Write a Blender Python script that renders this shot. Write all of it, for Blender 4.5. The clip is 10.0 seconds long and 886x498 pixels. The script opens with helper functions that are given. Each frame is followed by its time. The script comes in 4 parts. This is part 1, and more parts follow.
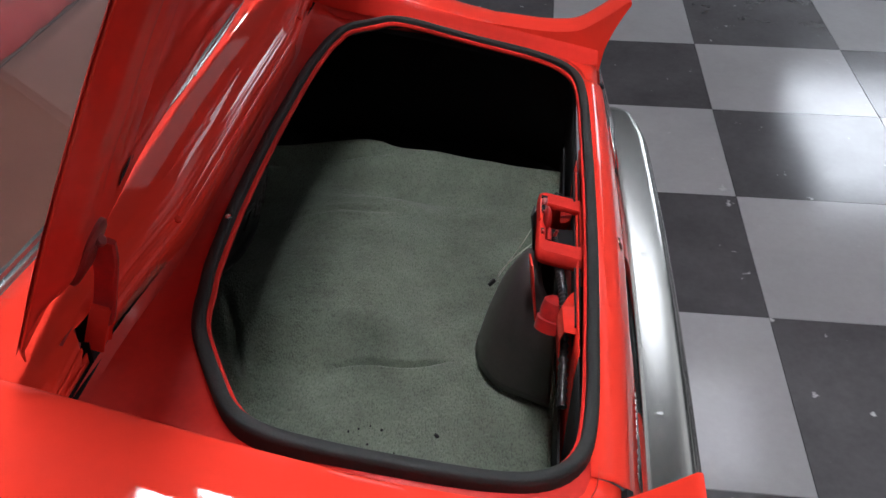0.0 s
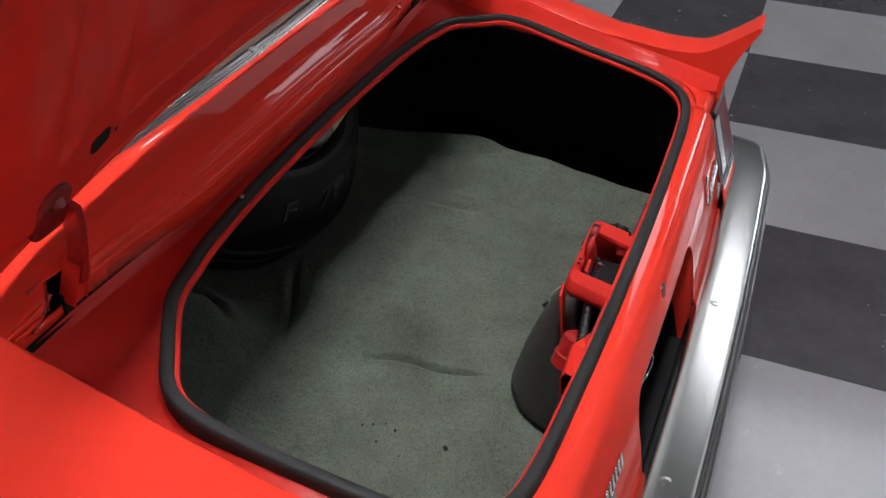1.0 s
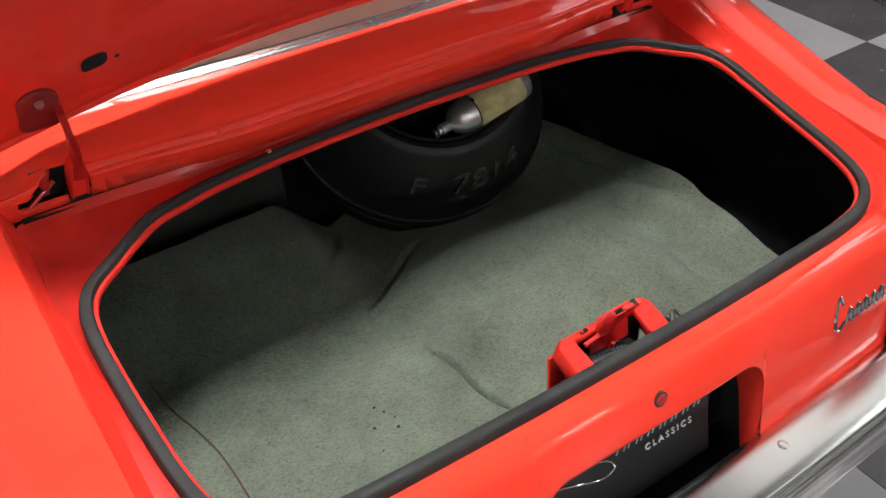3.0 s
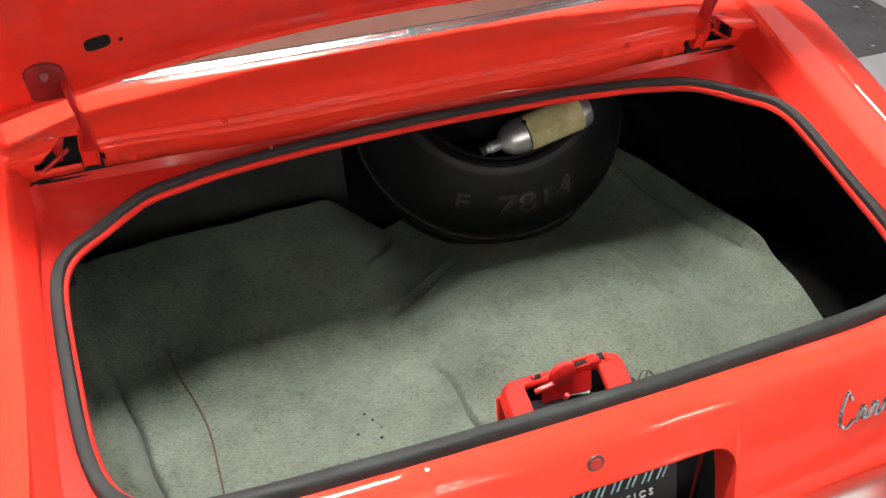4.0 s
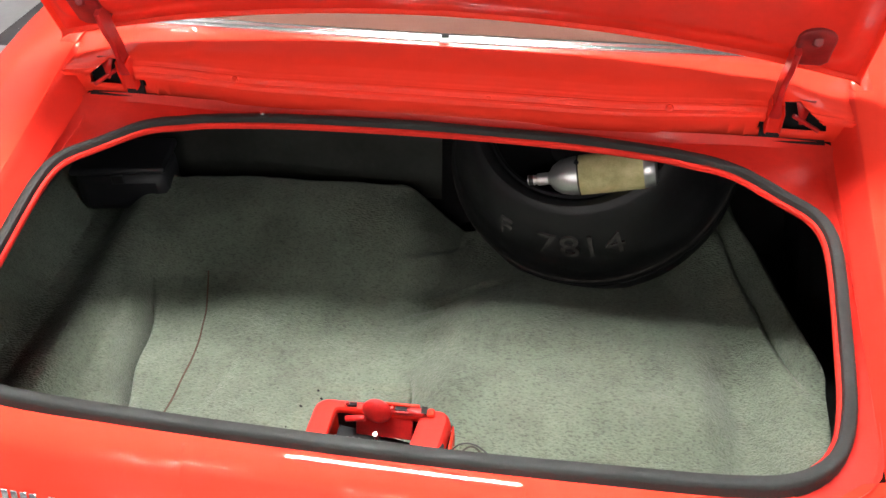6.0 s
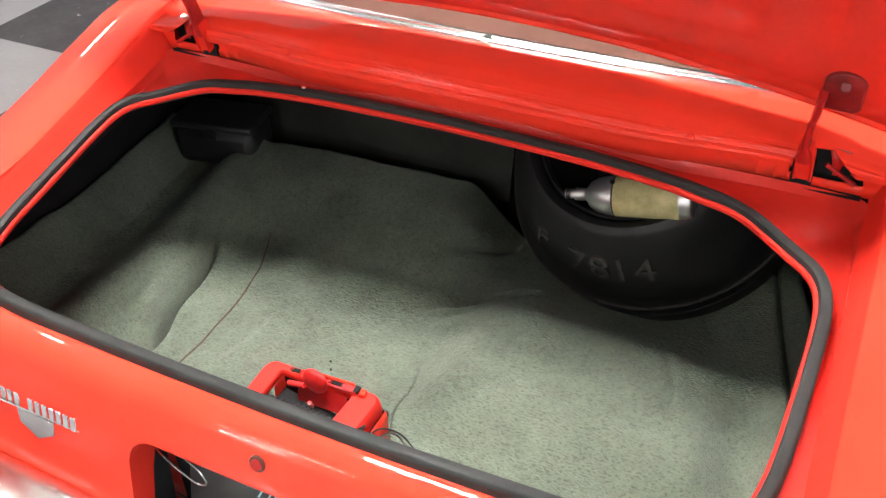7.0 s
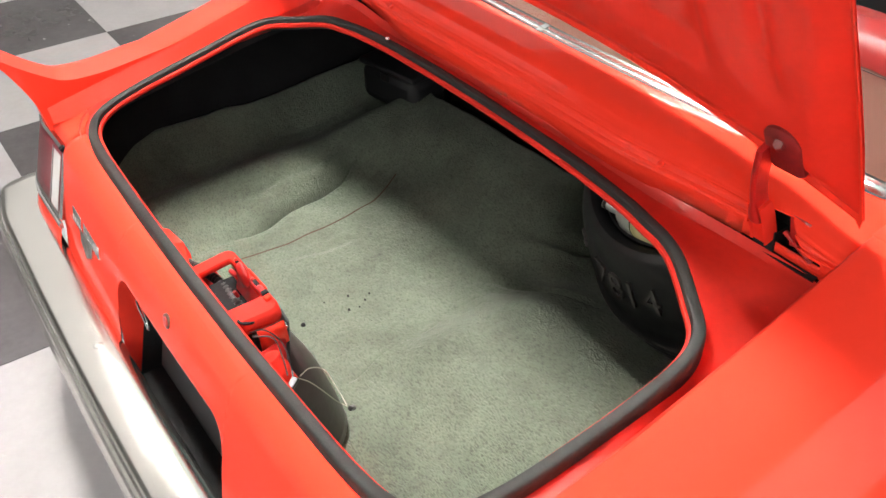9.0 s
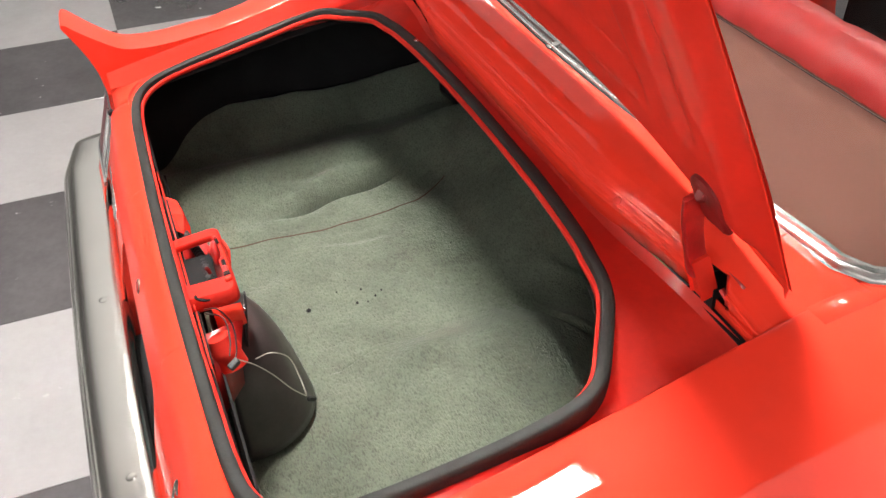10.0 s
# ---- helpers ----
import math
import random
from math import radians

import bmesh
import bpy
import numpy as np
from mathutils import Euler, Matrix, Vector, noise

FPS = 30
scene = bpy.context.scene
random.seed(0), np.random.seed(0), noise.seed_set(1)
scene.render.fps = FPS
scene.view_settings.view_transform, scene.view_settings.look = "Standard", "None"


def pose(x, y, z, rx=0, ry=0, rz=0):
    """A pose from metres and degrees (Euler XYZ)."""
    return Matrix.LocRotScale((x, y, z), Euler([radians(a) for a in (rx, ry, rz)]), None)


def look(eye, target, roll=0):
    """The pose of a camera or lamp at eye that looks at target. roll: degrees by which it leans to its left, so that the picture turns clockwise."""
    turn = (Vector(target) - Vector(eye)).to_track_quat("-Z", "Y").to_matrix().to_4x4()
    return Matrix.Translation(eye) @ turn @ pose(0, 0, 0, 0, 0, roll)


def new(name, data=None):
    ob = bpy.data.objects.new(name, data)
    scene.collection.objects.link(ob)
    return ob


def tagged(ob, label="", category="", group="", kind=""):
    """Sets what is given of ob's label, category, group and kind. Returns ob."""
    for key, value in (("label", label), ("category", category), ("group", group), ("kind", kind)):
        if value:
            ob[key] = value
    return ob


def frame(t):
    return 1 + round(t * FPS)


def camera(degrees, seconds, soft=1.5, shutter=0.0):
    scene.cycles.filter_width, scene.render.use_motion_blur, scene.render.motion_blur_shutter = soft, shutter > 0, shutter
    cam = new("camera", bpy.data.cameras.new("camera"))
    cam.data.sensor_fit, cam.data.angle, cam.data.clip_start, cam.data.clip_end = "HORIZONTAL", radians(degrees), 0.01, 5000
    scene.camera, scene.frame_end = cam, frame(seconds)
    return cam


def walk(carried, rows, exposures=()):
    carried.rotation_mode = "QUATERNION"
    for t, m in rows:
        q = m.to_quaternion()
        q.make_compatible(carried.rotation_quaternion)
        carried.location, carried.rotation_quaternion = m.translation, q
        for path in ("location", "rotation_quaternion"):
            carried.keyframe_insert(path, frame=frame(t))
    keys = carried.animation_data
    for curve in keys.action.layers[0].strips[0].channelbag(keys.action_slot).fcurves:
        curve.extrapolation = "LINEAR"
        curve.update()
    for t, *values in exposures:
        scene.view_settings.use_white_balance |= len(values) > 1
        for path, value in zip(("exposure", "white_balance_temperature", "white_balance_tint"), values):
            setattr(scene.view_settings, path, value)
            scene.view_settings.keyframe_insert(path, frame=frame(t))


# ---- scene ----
cam = camera(51.8, 10.0)
PATH = [
    (0, (-1.257, 0.16, 1.619), (0.347, 0.339, 0.438), -0.1),
    (0.5, (-1.202, 0.011, 1.622), (0.347, 0.433, 0.429), -0.5),
    (0.8, (-1.173, -0.051, 1.614), (0.336, 0.493, 0.419), -0.1),
    (1, (-1.131, -0.101, 1.629), (0.339, 0.514, 0.42), -0.1),
    (1.5, (-1.044, -0.215, 1.632), (0.321, 0.587, 0.409), -0.0),
    (2, (-0.945, -0.328, 1.632), (0.289, 0.649, 0.399), -0.2),
    (2.5, (-0.832, -0.422, 1.635), (0.242, 0.718, 0.391), -0.1),
    (3, (-0.699, -0.504, 1.634), (0.192, 0.78, 0.386), -0.6),
    (4.5, (-0.256, -0.639, 1.637), (0.083, 0.894, 0.398), -1.1),
    (5, (-0.089, -0.643, 1.642), (0.06, 0.915, 0.395), -0.9),
    (6.5, (0.39, -0.596, 1.626), (-0.107, 0.904, 0.4), -1.3),
    (7, (0.532, -0.554, 1.623), (-0.161, 0.87, 0.401), -1.0),
    (7.5, (0.686, -0.494, 1.617), (-0.212, 0.816, 0.402), -1.1),
    (8, (0.832, -0.419, 1.612), (-0.239, 0.761, 0.403), -1.1),
    (8.5, (0.962, -0.325, 1.613), (-0.252, 0.707, 0.404), -1.2),
    (9, (1.058, -0.227, 1.62), (-0.25, 0.669, 0.401), -1.2),
    (9.5, (1.131, -0.1, 1.619), (-0.271, 0.644, 0.402), -1.1),
    (10, (1.185, 0.053, 1.622), (-0.296, 0.622, 0.404), -1.2),
]
EXPOSURES = [(0.0, -0.86, 6050, 12), (1.5, -0.74, 6200, 12), (3.0, 0.10, 6450, 10), (4.5, 0.78, 6600, 10), (7.0, 0.95, 6650, 10), (8.5, 0.99, 6900, 10), (10.0, 0.70, 6900, 10)]
walk(cam, [(t, look(eye, target, roll)) for t, eye, target, roll in PATH], EXPOSURES)

# ---- world and lights ----
world = bpy.data.worlds.new("world")
scene.world = world
world.use_nodes = True
world.node_tree.nodes["Background"].inputs["Color"].default_value = (0.8, 0.85, 0.9, 1)
world.node_tree.nodes["Background"].inputs["Strength"].default_value = 0.05
LAMP_POWER = 150.0


# ---- materials ----
def material(name, color, rough=0.5, metal=0.0, coat=0.0, var=0.0, var_scale=8.0, bump=0.0, bump_scale=200.0,
             bump2=0.0, bump2_scale=12.0, rough_var=0.0, spec=0.5, sheen=0.0, second=None, dist=0.002, coat_rough=0.03,
             loops=0.0, scuffs=0.0, per_object=False):
    """A surface with colour and gloss varied at two scales and fine relief, in metres of the object's own space."""
    m = bpy.data.materials.new(name)
    m.use_nodes = True
    nt = m.node_tree
    b = nt.nodes["Principled BSDF"]
    b.inputs["Roughness"].default_value = rough
    b.inputs["Metallic"].default_value = metal
    b.inputs["Coat Weight"].default_value = coat
    b.inputs["Coat Roughness"].default_value = coat_rough
    b.inputs["Specular IOR Level"].default_value = spec
    b.inputs["Sheen Weight"].default_value = sheen
    tc = nt.nodes.new("ShaderNodeTexCoord")
    b.inputs["Base Color"].default_value = (*color, 1)
    coords = tc.outputs["Object"]
    if per_object:
        info, shift = nt.nodes.new("ShaderNodeObjectInfo"), nt.nodes.new("ShaderNodeVectorMath")
        times = nt.nodes.new("ShaderNodeMath")
        times.operation = "MULTIPLY"
        times.inputs[1].default_value = 61.0
        nt.links.new(info.outputs["Random"], times.inputs[0])
        nt.links.new(coords, shift.inputs[0])
        nt.links.new(times.outputs[0], shift.inputs[1])
        coords = shift.outputs[0]

    def noise_node(scale, detail=5.0, roughness=0.6):
        n = nt.nodes.new("ShaderNodeTexNoise")
        n.inputs["Scale"].default_value = scale
        n.inputs["Detail"].default_value = detail
        n.inputs["Roughness"].default_value = roughness
        nt.links.new(coords, n.inputs["Vector"])
        return n

    if var > 0 or second:
        n1, n2 = noise_node(var_scale), noise_node(var_scale * 14)
        add = nt.nodes.new("ShaderNodeMath")
        add.operation = "MULTIPLY_ADD"
        add.inputs[1].default_value = 0.35
        nt.links.new(n2.outputs["Fac"], add.inputs[0])
        nt.links.new(n1.outputs["Fac"], add.inputs[2])
        ramp = nt.nodes.new("ShaderNodeValToRGB")
        lo = [c * (1 - var) for c in color]
        hi = list(second) if second else [min(1, c * (1 + var)) for c in color]
        ramp.color_ramp.elements[0].position, ramp.color_ramp.elements[1].position = 0.45, 0.95
        ramp.color_ramp.elements[0].color, ramp.color_ramp.elements[1].color = (*lo, 1), (*hi, 1)
        nt.links.new(add.outputs[0], ramp.inputs["Fac"])
        nt.links.new(ramp.outputs["Color"], b.inputs["Base Color"])
    def over(fac, top):
        """Lays a second colour over the base where fac is one."""
        mix = nt.nodes.new("ShaderNodeMix")
        mix.data_type = "RGBA"
        src = b.inputs["Base Color"]
        if src.is_linked:
            nt.links.new(src.links[0].from_socket, mix.inputs[6])
        else:
            mix.inputs[6].default_value = (*color, 1)
        mix.inputs[7].default_value = (*top, 1)
        nt.links.new(fac, mix.inputs[0])
        nt.links.new(mix.outputs[2], src)

    pile = None
    if loops > 0:
        # short ribbed loops, longer across than deep
        stretch = nt.nodes.new("ShaderNodeMapping")
        stretch.inputs["Scale"].default_value = (0.38, 1.0, 1.0)
        nt.links.new(coords, stretch.inputs["Vector"])
        vor = nt.nodes.new("ShaderNodeTexNoise")
        vor.inputs["Scale"].default_value = 400.0
        vor.inputs["Detail"].default_value = 1.5
        nt.links.new(stretch.outputs[0], vor.inputs["Vector"])
        mr = nt.nodes.new("ShaderNodeMapRange")
        mr.inputs["From Min"].default_value, mr.inputs["From Max"].default_value = 0.49, 0.69
        mr.inputs["To Max"].default_value = loops
        nt.links.new(vor.outputs["Fac"], mr.inputs["Value"])
        over(mr.outputs["Result"], [c * 0.12 for c in color])
        pile = vor
    if scuffs > 0:
        n = noise_node(17.0, 3.0, 0.55)
        mr = nt.nodes.new("ShaderNodeMapRange")
        mr.inputs["From Min"].default_value, mr.inputs["From Max"].default_value = 0.70, 0.77
        mr.inputs["To Max"].default_value = scuffs
        nt.links.new(n.outputs["Fac"], mr.inputs["Value"])
        over(mr.outputs["Result"], (0.55, 0.55, 0.55))
    if rough_var > 0:
        n = noise_node(var_scale * 3)
        mr = nt.nodes.new("ShaderNodeMapRange")
        mr.inputs["To Min"].default_value = max(0.0, rough - rough_var)
        mr.inputs["To Max"].default_value = min(1.0, rough + rough_var)
        nt.links.new(n.outputs["Fac"], mr.inputs["Value"])
        nt.links.new(mr.outputs["Result"], b.inputs["Roughness"])
    last = None
    if pile:
        last = nt.nodes.new("ShaderNodeBump")
        last.invert = True
        last.inputs["Strength"].default_value = 0.9
        last.inputs["Distance"].default_value = 0.003
        nt.links.new(pile.outputs["Fac"], last.inputs["Height"])
    for strength, scale in ((bump, bump_scale), (bump2, bump2_scale)):
        if strength > 0:
            n = noise_node(scale, 3.0)
            bp = nt.nodes.new("ShaderNodeBump")
            bp.inputs["Strength"].default_value = strength
            bp.inputs["Distance"].default_value = dist
            nt.links.new(n.outputs["Fac"], bp.inputs["Height"])
            if last:
                nt.links.new(last.outputs["Normal"], bp.inputs["Normal"])
            last = bp
    if last:
        nt.links.new(last.outputs["Normal"], b.inputs["Normal"])
        if coat > 0:
            nt.links.new(last.outputs["Normal"], b.inputs["Coat Normal"])
    return m


def emitter(name, color, strength):
    m = bpy.data.materials.new(name)
    m.use_nodes = True
    b = m.node_tree.nodes["Principled BSDF"]
    b.inputs["Base Color"].default_value = (0.8, 0.8, 0.8, 1)
    b.inputs["Emission Color"].default_value = (*color, 1)
    b.inputs["Emission Strength"].default_value = strength
    return m


def pane_material(name, tint):
    """Clear sheet glass: see-through, with a mirror gloss that grows towards grazing."""
    m = bpy.data.materials.new(name)
    m.use_nodes = True
    nt = m.node_tree
    nt.nodes.clear()
    out, mix = nt.nodes.new("ShaderNodeOutputMaterial"), nt.nodes.new("ShaderNodeMixShader")
    tr, gl, fr = nt.nodes.new("ShaderNodeBsdfTransparent"), nt.nodes.new("ShaderNodeBsdfGlossy"), nt.nodes.new("ShaderNodeFresnel")
    tr.inputs["Color"].default_value = (*tint, 1)
    gl.inputs["Roughness"].default_value = 0.02
    fr.inputs["IOR"].default_value = 1.45
    nt.links.new(fr.outputs[0], mix.inputs[0])
    nt.links.new(tr.outputs[0], mix.inputs[1])
    nt.links.new(gl.outputs[0], mix.inputs[2])
    nt.links.new(mix.outputs[0], out.inputs["Surface"])
    return m


RED = material("red_paint", (0.84, 0.044, 0.023), rough=0.6, spec=0.04, coat=0.65, coat_rough=0.025, var=0.06, var_scale=3, bump=0.015, bump_scale=160, bump2=0.014, bump2_scale=14, rough_var=0.06)
RED_IN = material("red_paint_inner", (0.74, 0.036, 0.022), rough=0.6, spec=0.05, coat=0.4, coat_rough=0.04, var=0.09, var_scale=6, bump=0.04, bump_scale=120, bump2=0.02, bump2_scale=16, rough_var=0.1)
RED_DULL = material("red_paint_dull", (0.60, 0.026, 0.017), rough=0.65, spec=0.15, var=0.15, var_scale=8, bump=0.05, bump_scale=140)
# Darker mottling puts the gutter's shade into its red paint.
GUTTER = material("shaded_gutter_paint", (0.74, 0.034, 0.021), rough=0.5, spec=0.3, var=0.1, var_scale=7, bump=0.06, bump_scale=140, second=(0.48, 0.024, 0.016), coat=0.25, coat_rough=0.12)
HINGE = material("dark_red_hinge_paint", (0.20, 0.012, 0.012), rough=0.45, coat=0.15, coat_rough=0.2, var=0.35, var_scale=45, bump=0.08, bump_scale=150)
RUBBER = material("seal_rubber", (0.021, 0.0235, 0.0225), rough=0.62, var=0.3, var_scale=10, bump=0.2, bump_scale=300, rough_var=0.1, spec=0.25)
# Black for liners, and for hollows whose shade is coloured in.
BLACK = material("black_liner_and_shade", (0.013, 0.013, 0.014), rough=0.85, var=0.3, var_scale=9, bump=0.3, bump_scale=120, spec=0.2)
PLASTIC = material("black_plastic", (0.012, 0.012, 0.013), rough=0.4, var=0.2, var_scale=20, bump=0.05, bump_scale=200)
CARPET = material("carpet_grey_green", (0.137, 0.163, 0.124), rough=0.95, var=0.34, var_scale=6, bump=0.5, bump_scale=90, bump2=0.5, bump2_scale=30, sheen=0.15, spec=0.1, dist=0.005, loops=0.42)
CARPET_EDGE = material("carpet_binding", (0.085, 0.053, 0.038), rough=0.95, var=0.3, var_scale=40, spec=0.2)
BUMPER = material("bumper_chrome", (0.64, 0.64, 0.605), rough=0.21, metal=1.0, bump=0.004, bump_scale=40, var=0.04, var_scale=6, rough_var=0.03)
CHROME = material("chrome", (0.80, 0.80, 0.79), rough=0.07, metal=1.0, bump=0.01, bump_scale=60, rough_var=0.04)
MOULD = material("moulding_chrome", (0.46, 0.46, 0.455), rough=0.24, metal=1.0, bump=0.02, bump_scale=80, rough_var=0.05)
CHROME_DULL = material("chrome_worn", (0.66, 0.66, 0.65), rough=0.2, metal=1.0, var=0.15, var_scale=30, bump=0.06, bump_scale=200, rough_var=0.1)
ALU = material("brushed_canister", (0.55, 0.55, 0.56), rough=0.35, metal=0.85, var=0.12, var_scale=30, bump=0.05, bump_scale=150)
PAPER = material("aged_label", (0.52, 0.45, 0.18), rough=0.7, var=0.4, var_scale=25, bump=0.15, bump_scale=90, second=(0.66, 0.60, 0.32))
TYRE = material("old_tyre_rubber", (0.011, 0.011, 0.012), rough=0.5, spec=0.3, var=0.4, var_scale=12, bump=0.12, bump_scale=150, rough_var=0.12)
CHALK = material("faded_marking", (0.048, 0.044, 0.041), rough=0.9, var=0.6, var_scale=45)
LENS_SOLID = material("red_reflector", (0.13, 0.013, 0.020), rough=0.4, coat=0.25, spec=0.3, var=0.1, bump=0.1, bump_scale=180)
LENS_CLEAR = material("clear_lens", (0.62, 0.61, 0.60), rough=0.15, coat=1.0, bump=0.1, bump_scale=200)
GLASS = pane_material("window_glass", (0.86, 0.88, 0.86))
TRAY = material("brown_tray", (0.14, 0.058, 0.042), rough=0.9, var=0.12, var_scale=6, bump=0.3, bump_scale=250)
VINYL = material("red_vinyl", (0.30, 0.022, 0.022), rough=0.4, var=0.1, var_scale=8, bump=0.2, bump_scale=130, bump2=0.3, bump2_scale=20)
WHITE_PAINT = material("white_print", (0.75, 0.75, 0.75), rough=0.5)
TEAL_PAINT = material("pale_teal_print", (0.30, 0.48, 0.50), rough=0.5)
WIRE = material("pale_wire", (0.50, 0.48, 0.42), rough=0.5)
# Toned as carpet in shade for the back panel; also the label edge.
SHADE_AND_EDGE = material("carpet_shade_and_label_edge", (0.026, 0.028, 0.025), rough=0.95, spec=0.1, var=0.3, var_scale=6, bump=0.2, bump_scale=80)
BOX = material("dark_grey_case", (0.017, 0.017, 0.020), rough=0.55, var=0.2, var_scale=14, bump=0.08, bump_scale=150)
BRONZE = material("dull_bronze", (0.16, 0.09, 0.07), rough=0.4, metal=0.8, var=0.3, var_scale=60)
# Dark red carries shade on the red catch, hinge and housing parts.
SHADE_MAROON = material("shade_maroon_paint", (0.42, 0.014, 0.013), rough=0.35, coat=0.5, var=0.3, var_scale=40, bump=0.1, bump_scale=150)
APRON = material("glossy_brown_apron", (0.050, 0.040, 0.038), rough=0.34, var=0.3, var_scale=14, bump=0.1, bump_scale=90, bump2=0.2, bump2_scale=25, rough_var=0.1)
TILE_DARK = material("dark_vinyl_tile", (0.076, 0.072, 0.076), rough=0.14, var=0.25, var_scale=3, bump=0.02, bump_scale=90, bump2=0.02, bump2_scale=9, rough_var=0.06, scuffs=0.8, per_object=True)
TILE_LIGHT = material("grey_vinyl_tile", (0.34, 0.332, 0.342), rough=0.14, var=0.10, var_scale=3, bump=0.02, bump_scale=90, bump2=0.02, bump2_scale=9, rough_var=0.06, scuffs=0.35, per_object=True)
WALL = material("wall_paint", (0.36, 0.36, 0.36), rough=0.7, var=0.05, var_scale=1, bump=0.05, bump_scale=60)
CEIL = material("ceiling_paint", (0.20, 0.20, 0.20), rough=0.8, var=0.06, var_scale=1.5, bump=0.1, bump_scale=30)
JOINT = material("floor_screed", (0.10, 0.10, 0.10), rough=0.6, var=0.2, var_scale=4)
PANEL = emitter("lit_panel", (1.0, 0.98, 0.96), LAMP_POWER)
GLARE_PANE = emitter("floor_glare_pane", (0.93, 0.97, 1.0), 16.0)
PALE_PANE = emitter("pale_reflection_pane", (0.98, 0.98, 0.96), 0.95)
SOFT_PANE = emitter("soft_glare_pane", (0.96, 0.97, 1.0), 8.0)
DULL_PANE = emitter("milky_reflection_pane", (0.98, 0.97, 0.97), 0.40)
HOUSING = material("white_housing", (0.7, 0.7, 0.7), rough=0.4)


# ---- mesh helpers ----
def mesh_object(name, verts, faces, mat, parent=None, label="", smooth=True, thick=0.0, bevel=0.0):
    me = bpy.data.meshes.new(name)
    me.from_pydata([tuple(map(float, v)) for v in verts], [], [tuple(f) for f in faces])
    bm = bmesh.new()
    bm.from_mesh(me)
    bmesh.ops.remove_doubles(bm, verts=bm.verts, dist=1e-5)
    bmesh.ops.recalc_face_normals(bm, faces=bm.faces)
    bm.to_mesh(me)
    bm.free()
    for p in me.polygons:
        p.use_smooth = smooth
    if smooth:
        me.set_sharp_from_angle(angle=radians(40))
    me.materials.append(mat)
    ob = new(name, me)
    if parent:
        ob.parent = parent
    if label:
        tagged(ob, label)
    if thick:
        s = ob.modifiers.new("thickness", "SOLIDIFY")
        s.thickness, s.offset = thick, 0.0
    if bevel:
        s = ob.modifiers.new("edges", "BEVEL")
        s.width, s.segments, s.limit_method = bevel, 2, "ANGLE"
    return ob


def part(name, bm, mat, parent, label="", smooth=True, bevel=0.0):
    bmesh.ops.recalc_face_normals(bm, faces=bm.faces)
    me = bpy.data.meshes.new(name)
    bm.to_mesh(me)
    bm.free()
    for p in me.polygons:
        p.use_smooth = smooth
    if smooth:
        me.set_sharp_from_angle(angle=radians(40))
    me.materials.append(mat)
    ob = new(name, me)
    ob.parent = parent
    if label:
        tagged(ob, label)
    if bevel:
        s = ob.modifiers.new("edges", "BEVEL")
        s.width, s.segments, s.limit_method = bevel, 2, "ANGLE"
    return ob


def thing(name, label, category, at=(0, 0, 0), group="", kind=""):
    ob = new(name)
    ob.location = at
    ob.empty_display_size = 0.1
    return tagged(ob, label, category, group, kind)


def grid_faces(nr, nc, closed_r=False, closed_c=False):
    out = []
    for i in range(nr if closed_r else nr - 1):
        for j in range(nc if closed_c else nc - 1):
            i2, j2 = (i + 1) % nr, (j + 1) % nc
            out.append((i * nc + j, i * nc + j2, i2 * nc + j2, i2 * nc + j))
    return out


def spline(pts, n, closed=False):
    """n points of a smooth curve through pts, even in its own parameter."""
    p = np.array(pts, float)
    k = len(p)
    span = k if closed else k - 1
    out = []
    for s in (np.linspace(0, span, n, endpoint=not closed)):
        i = min(int(s), span - 1)
        f = s - i
        if closed:
            a, b, c, d = (p[(i + q) % k] for q in (-1, 0, 1, 2))
        else:
            b, c = p[i], p[i + 1]
            a = p[i - 1] if i > 0 else 2 * b - c
            d = p[i + 2] if i + 2 < k else 2 * c - b
        out.append(0.5 * (2 * b + (c - a) * f + (2 * a - 5 * b + 4 * c - d) * f * f + (3 * b - a - 3 * c + d) * f ** 3))
    return np.array(out)


def loft(name, rows, mat, parent=None, label="", closed_r=False, closed_c=False, thick=0.0, smooth=True, bevel=0.0, caps=False):
    rows = [np.array(r, float) for r in rows]
    nr, nc = len(rows), len(rows[0])
    faces = grid_faces(nr, nc, closed_r, closed_c)
    if caps:
        faces += [tuple(range(nc)), tuple(range((nr - 1) * nc, nr * nc))]
    return mesh_object(name, np.concatenate(rows), faces, mat, parent, label, smooth, thick, bevel)


def box_bm(size, at=(0, 0, 0), turn=(0, 0, 0), bm=None):
    bm = bm or bmesh.new()
    m = pose(*at, *turn) @ Matrix.Diagonal((*size, 1))
    bmesh.ops.create_cube(bm, size=1.0, matrix=m)
    return bm


def cyl_bm(r1, r2, depth, at=(0, 0, 0), turn=(0, 0, 0), seg=28, bm=None):
    bm = bm or bmesh.new()
    bmesh.ops.create_cone(bm, cap_ends=True, segments=seg, radius1=r1, radius2=r2, depth=depth, matrix=pose(*at, *turn))
    return bm


def lathe(name, profile, mat, parent, m, seg=64, label=""):
    """Turns (radius, height) points round the z axis of the pose m."""
    rows = []
    for i in range(seg):
        a = 2 * math.pi * i / seg
        rows.append([m @ Vector((r * math.cos(a), r * math.sin(a), h)) for r, h in profile])
    return loft(name, rows, mat, parent, label, closed_r=True)


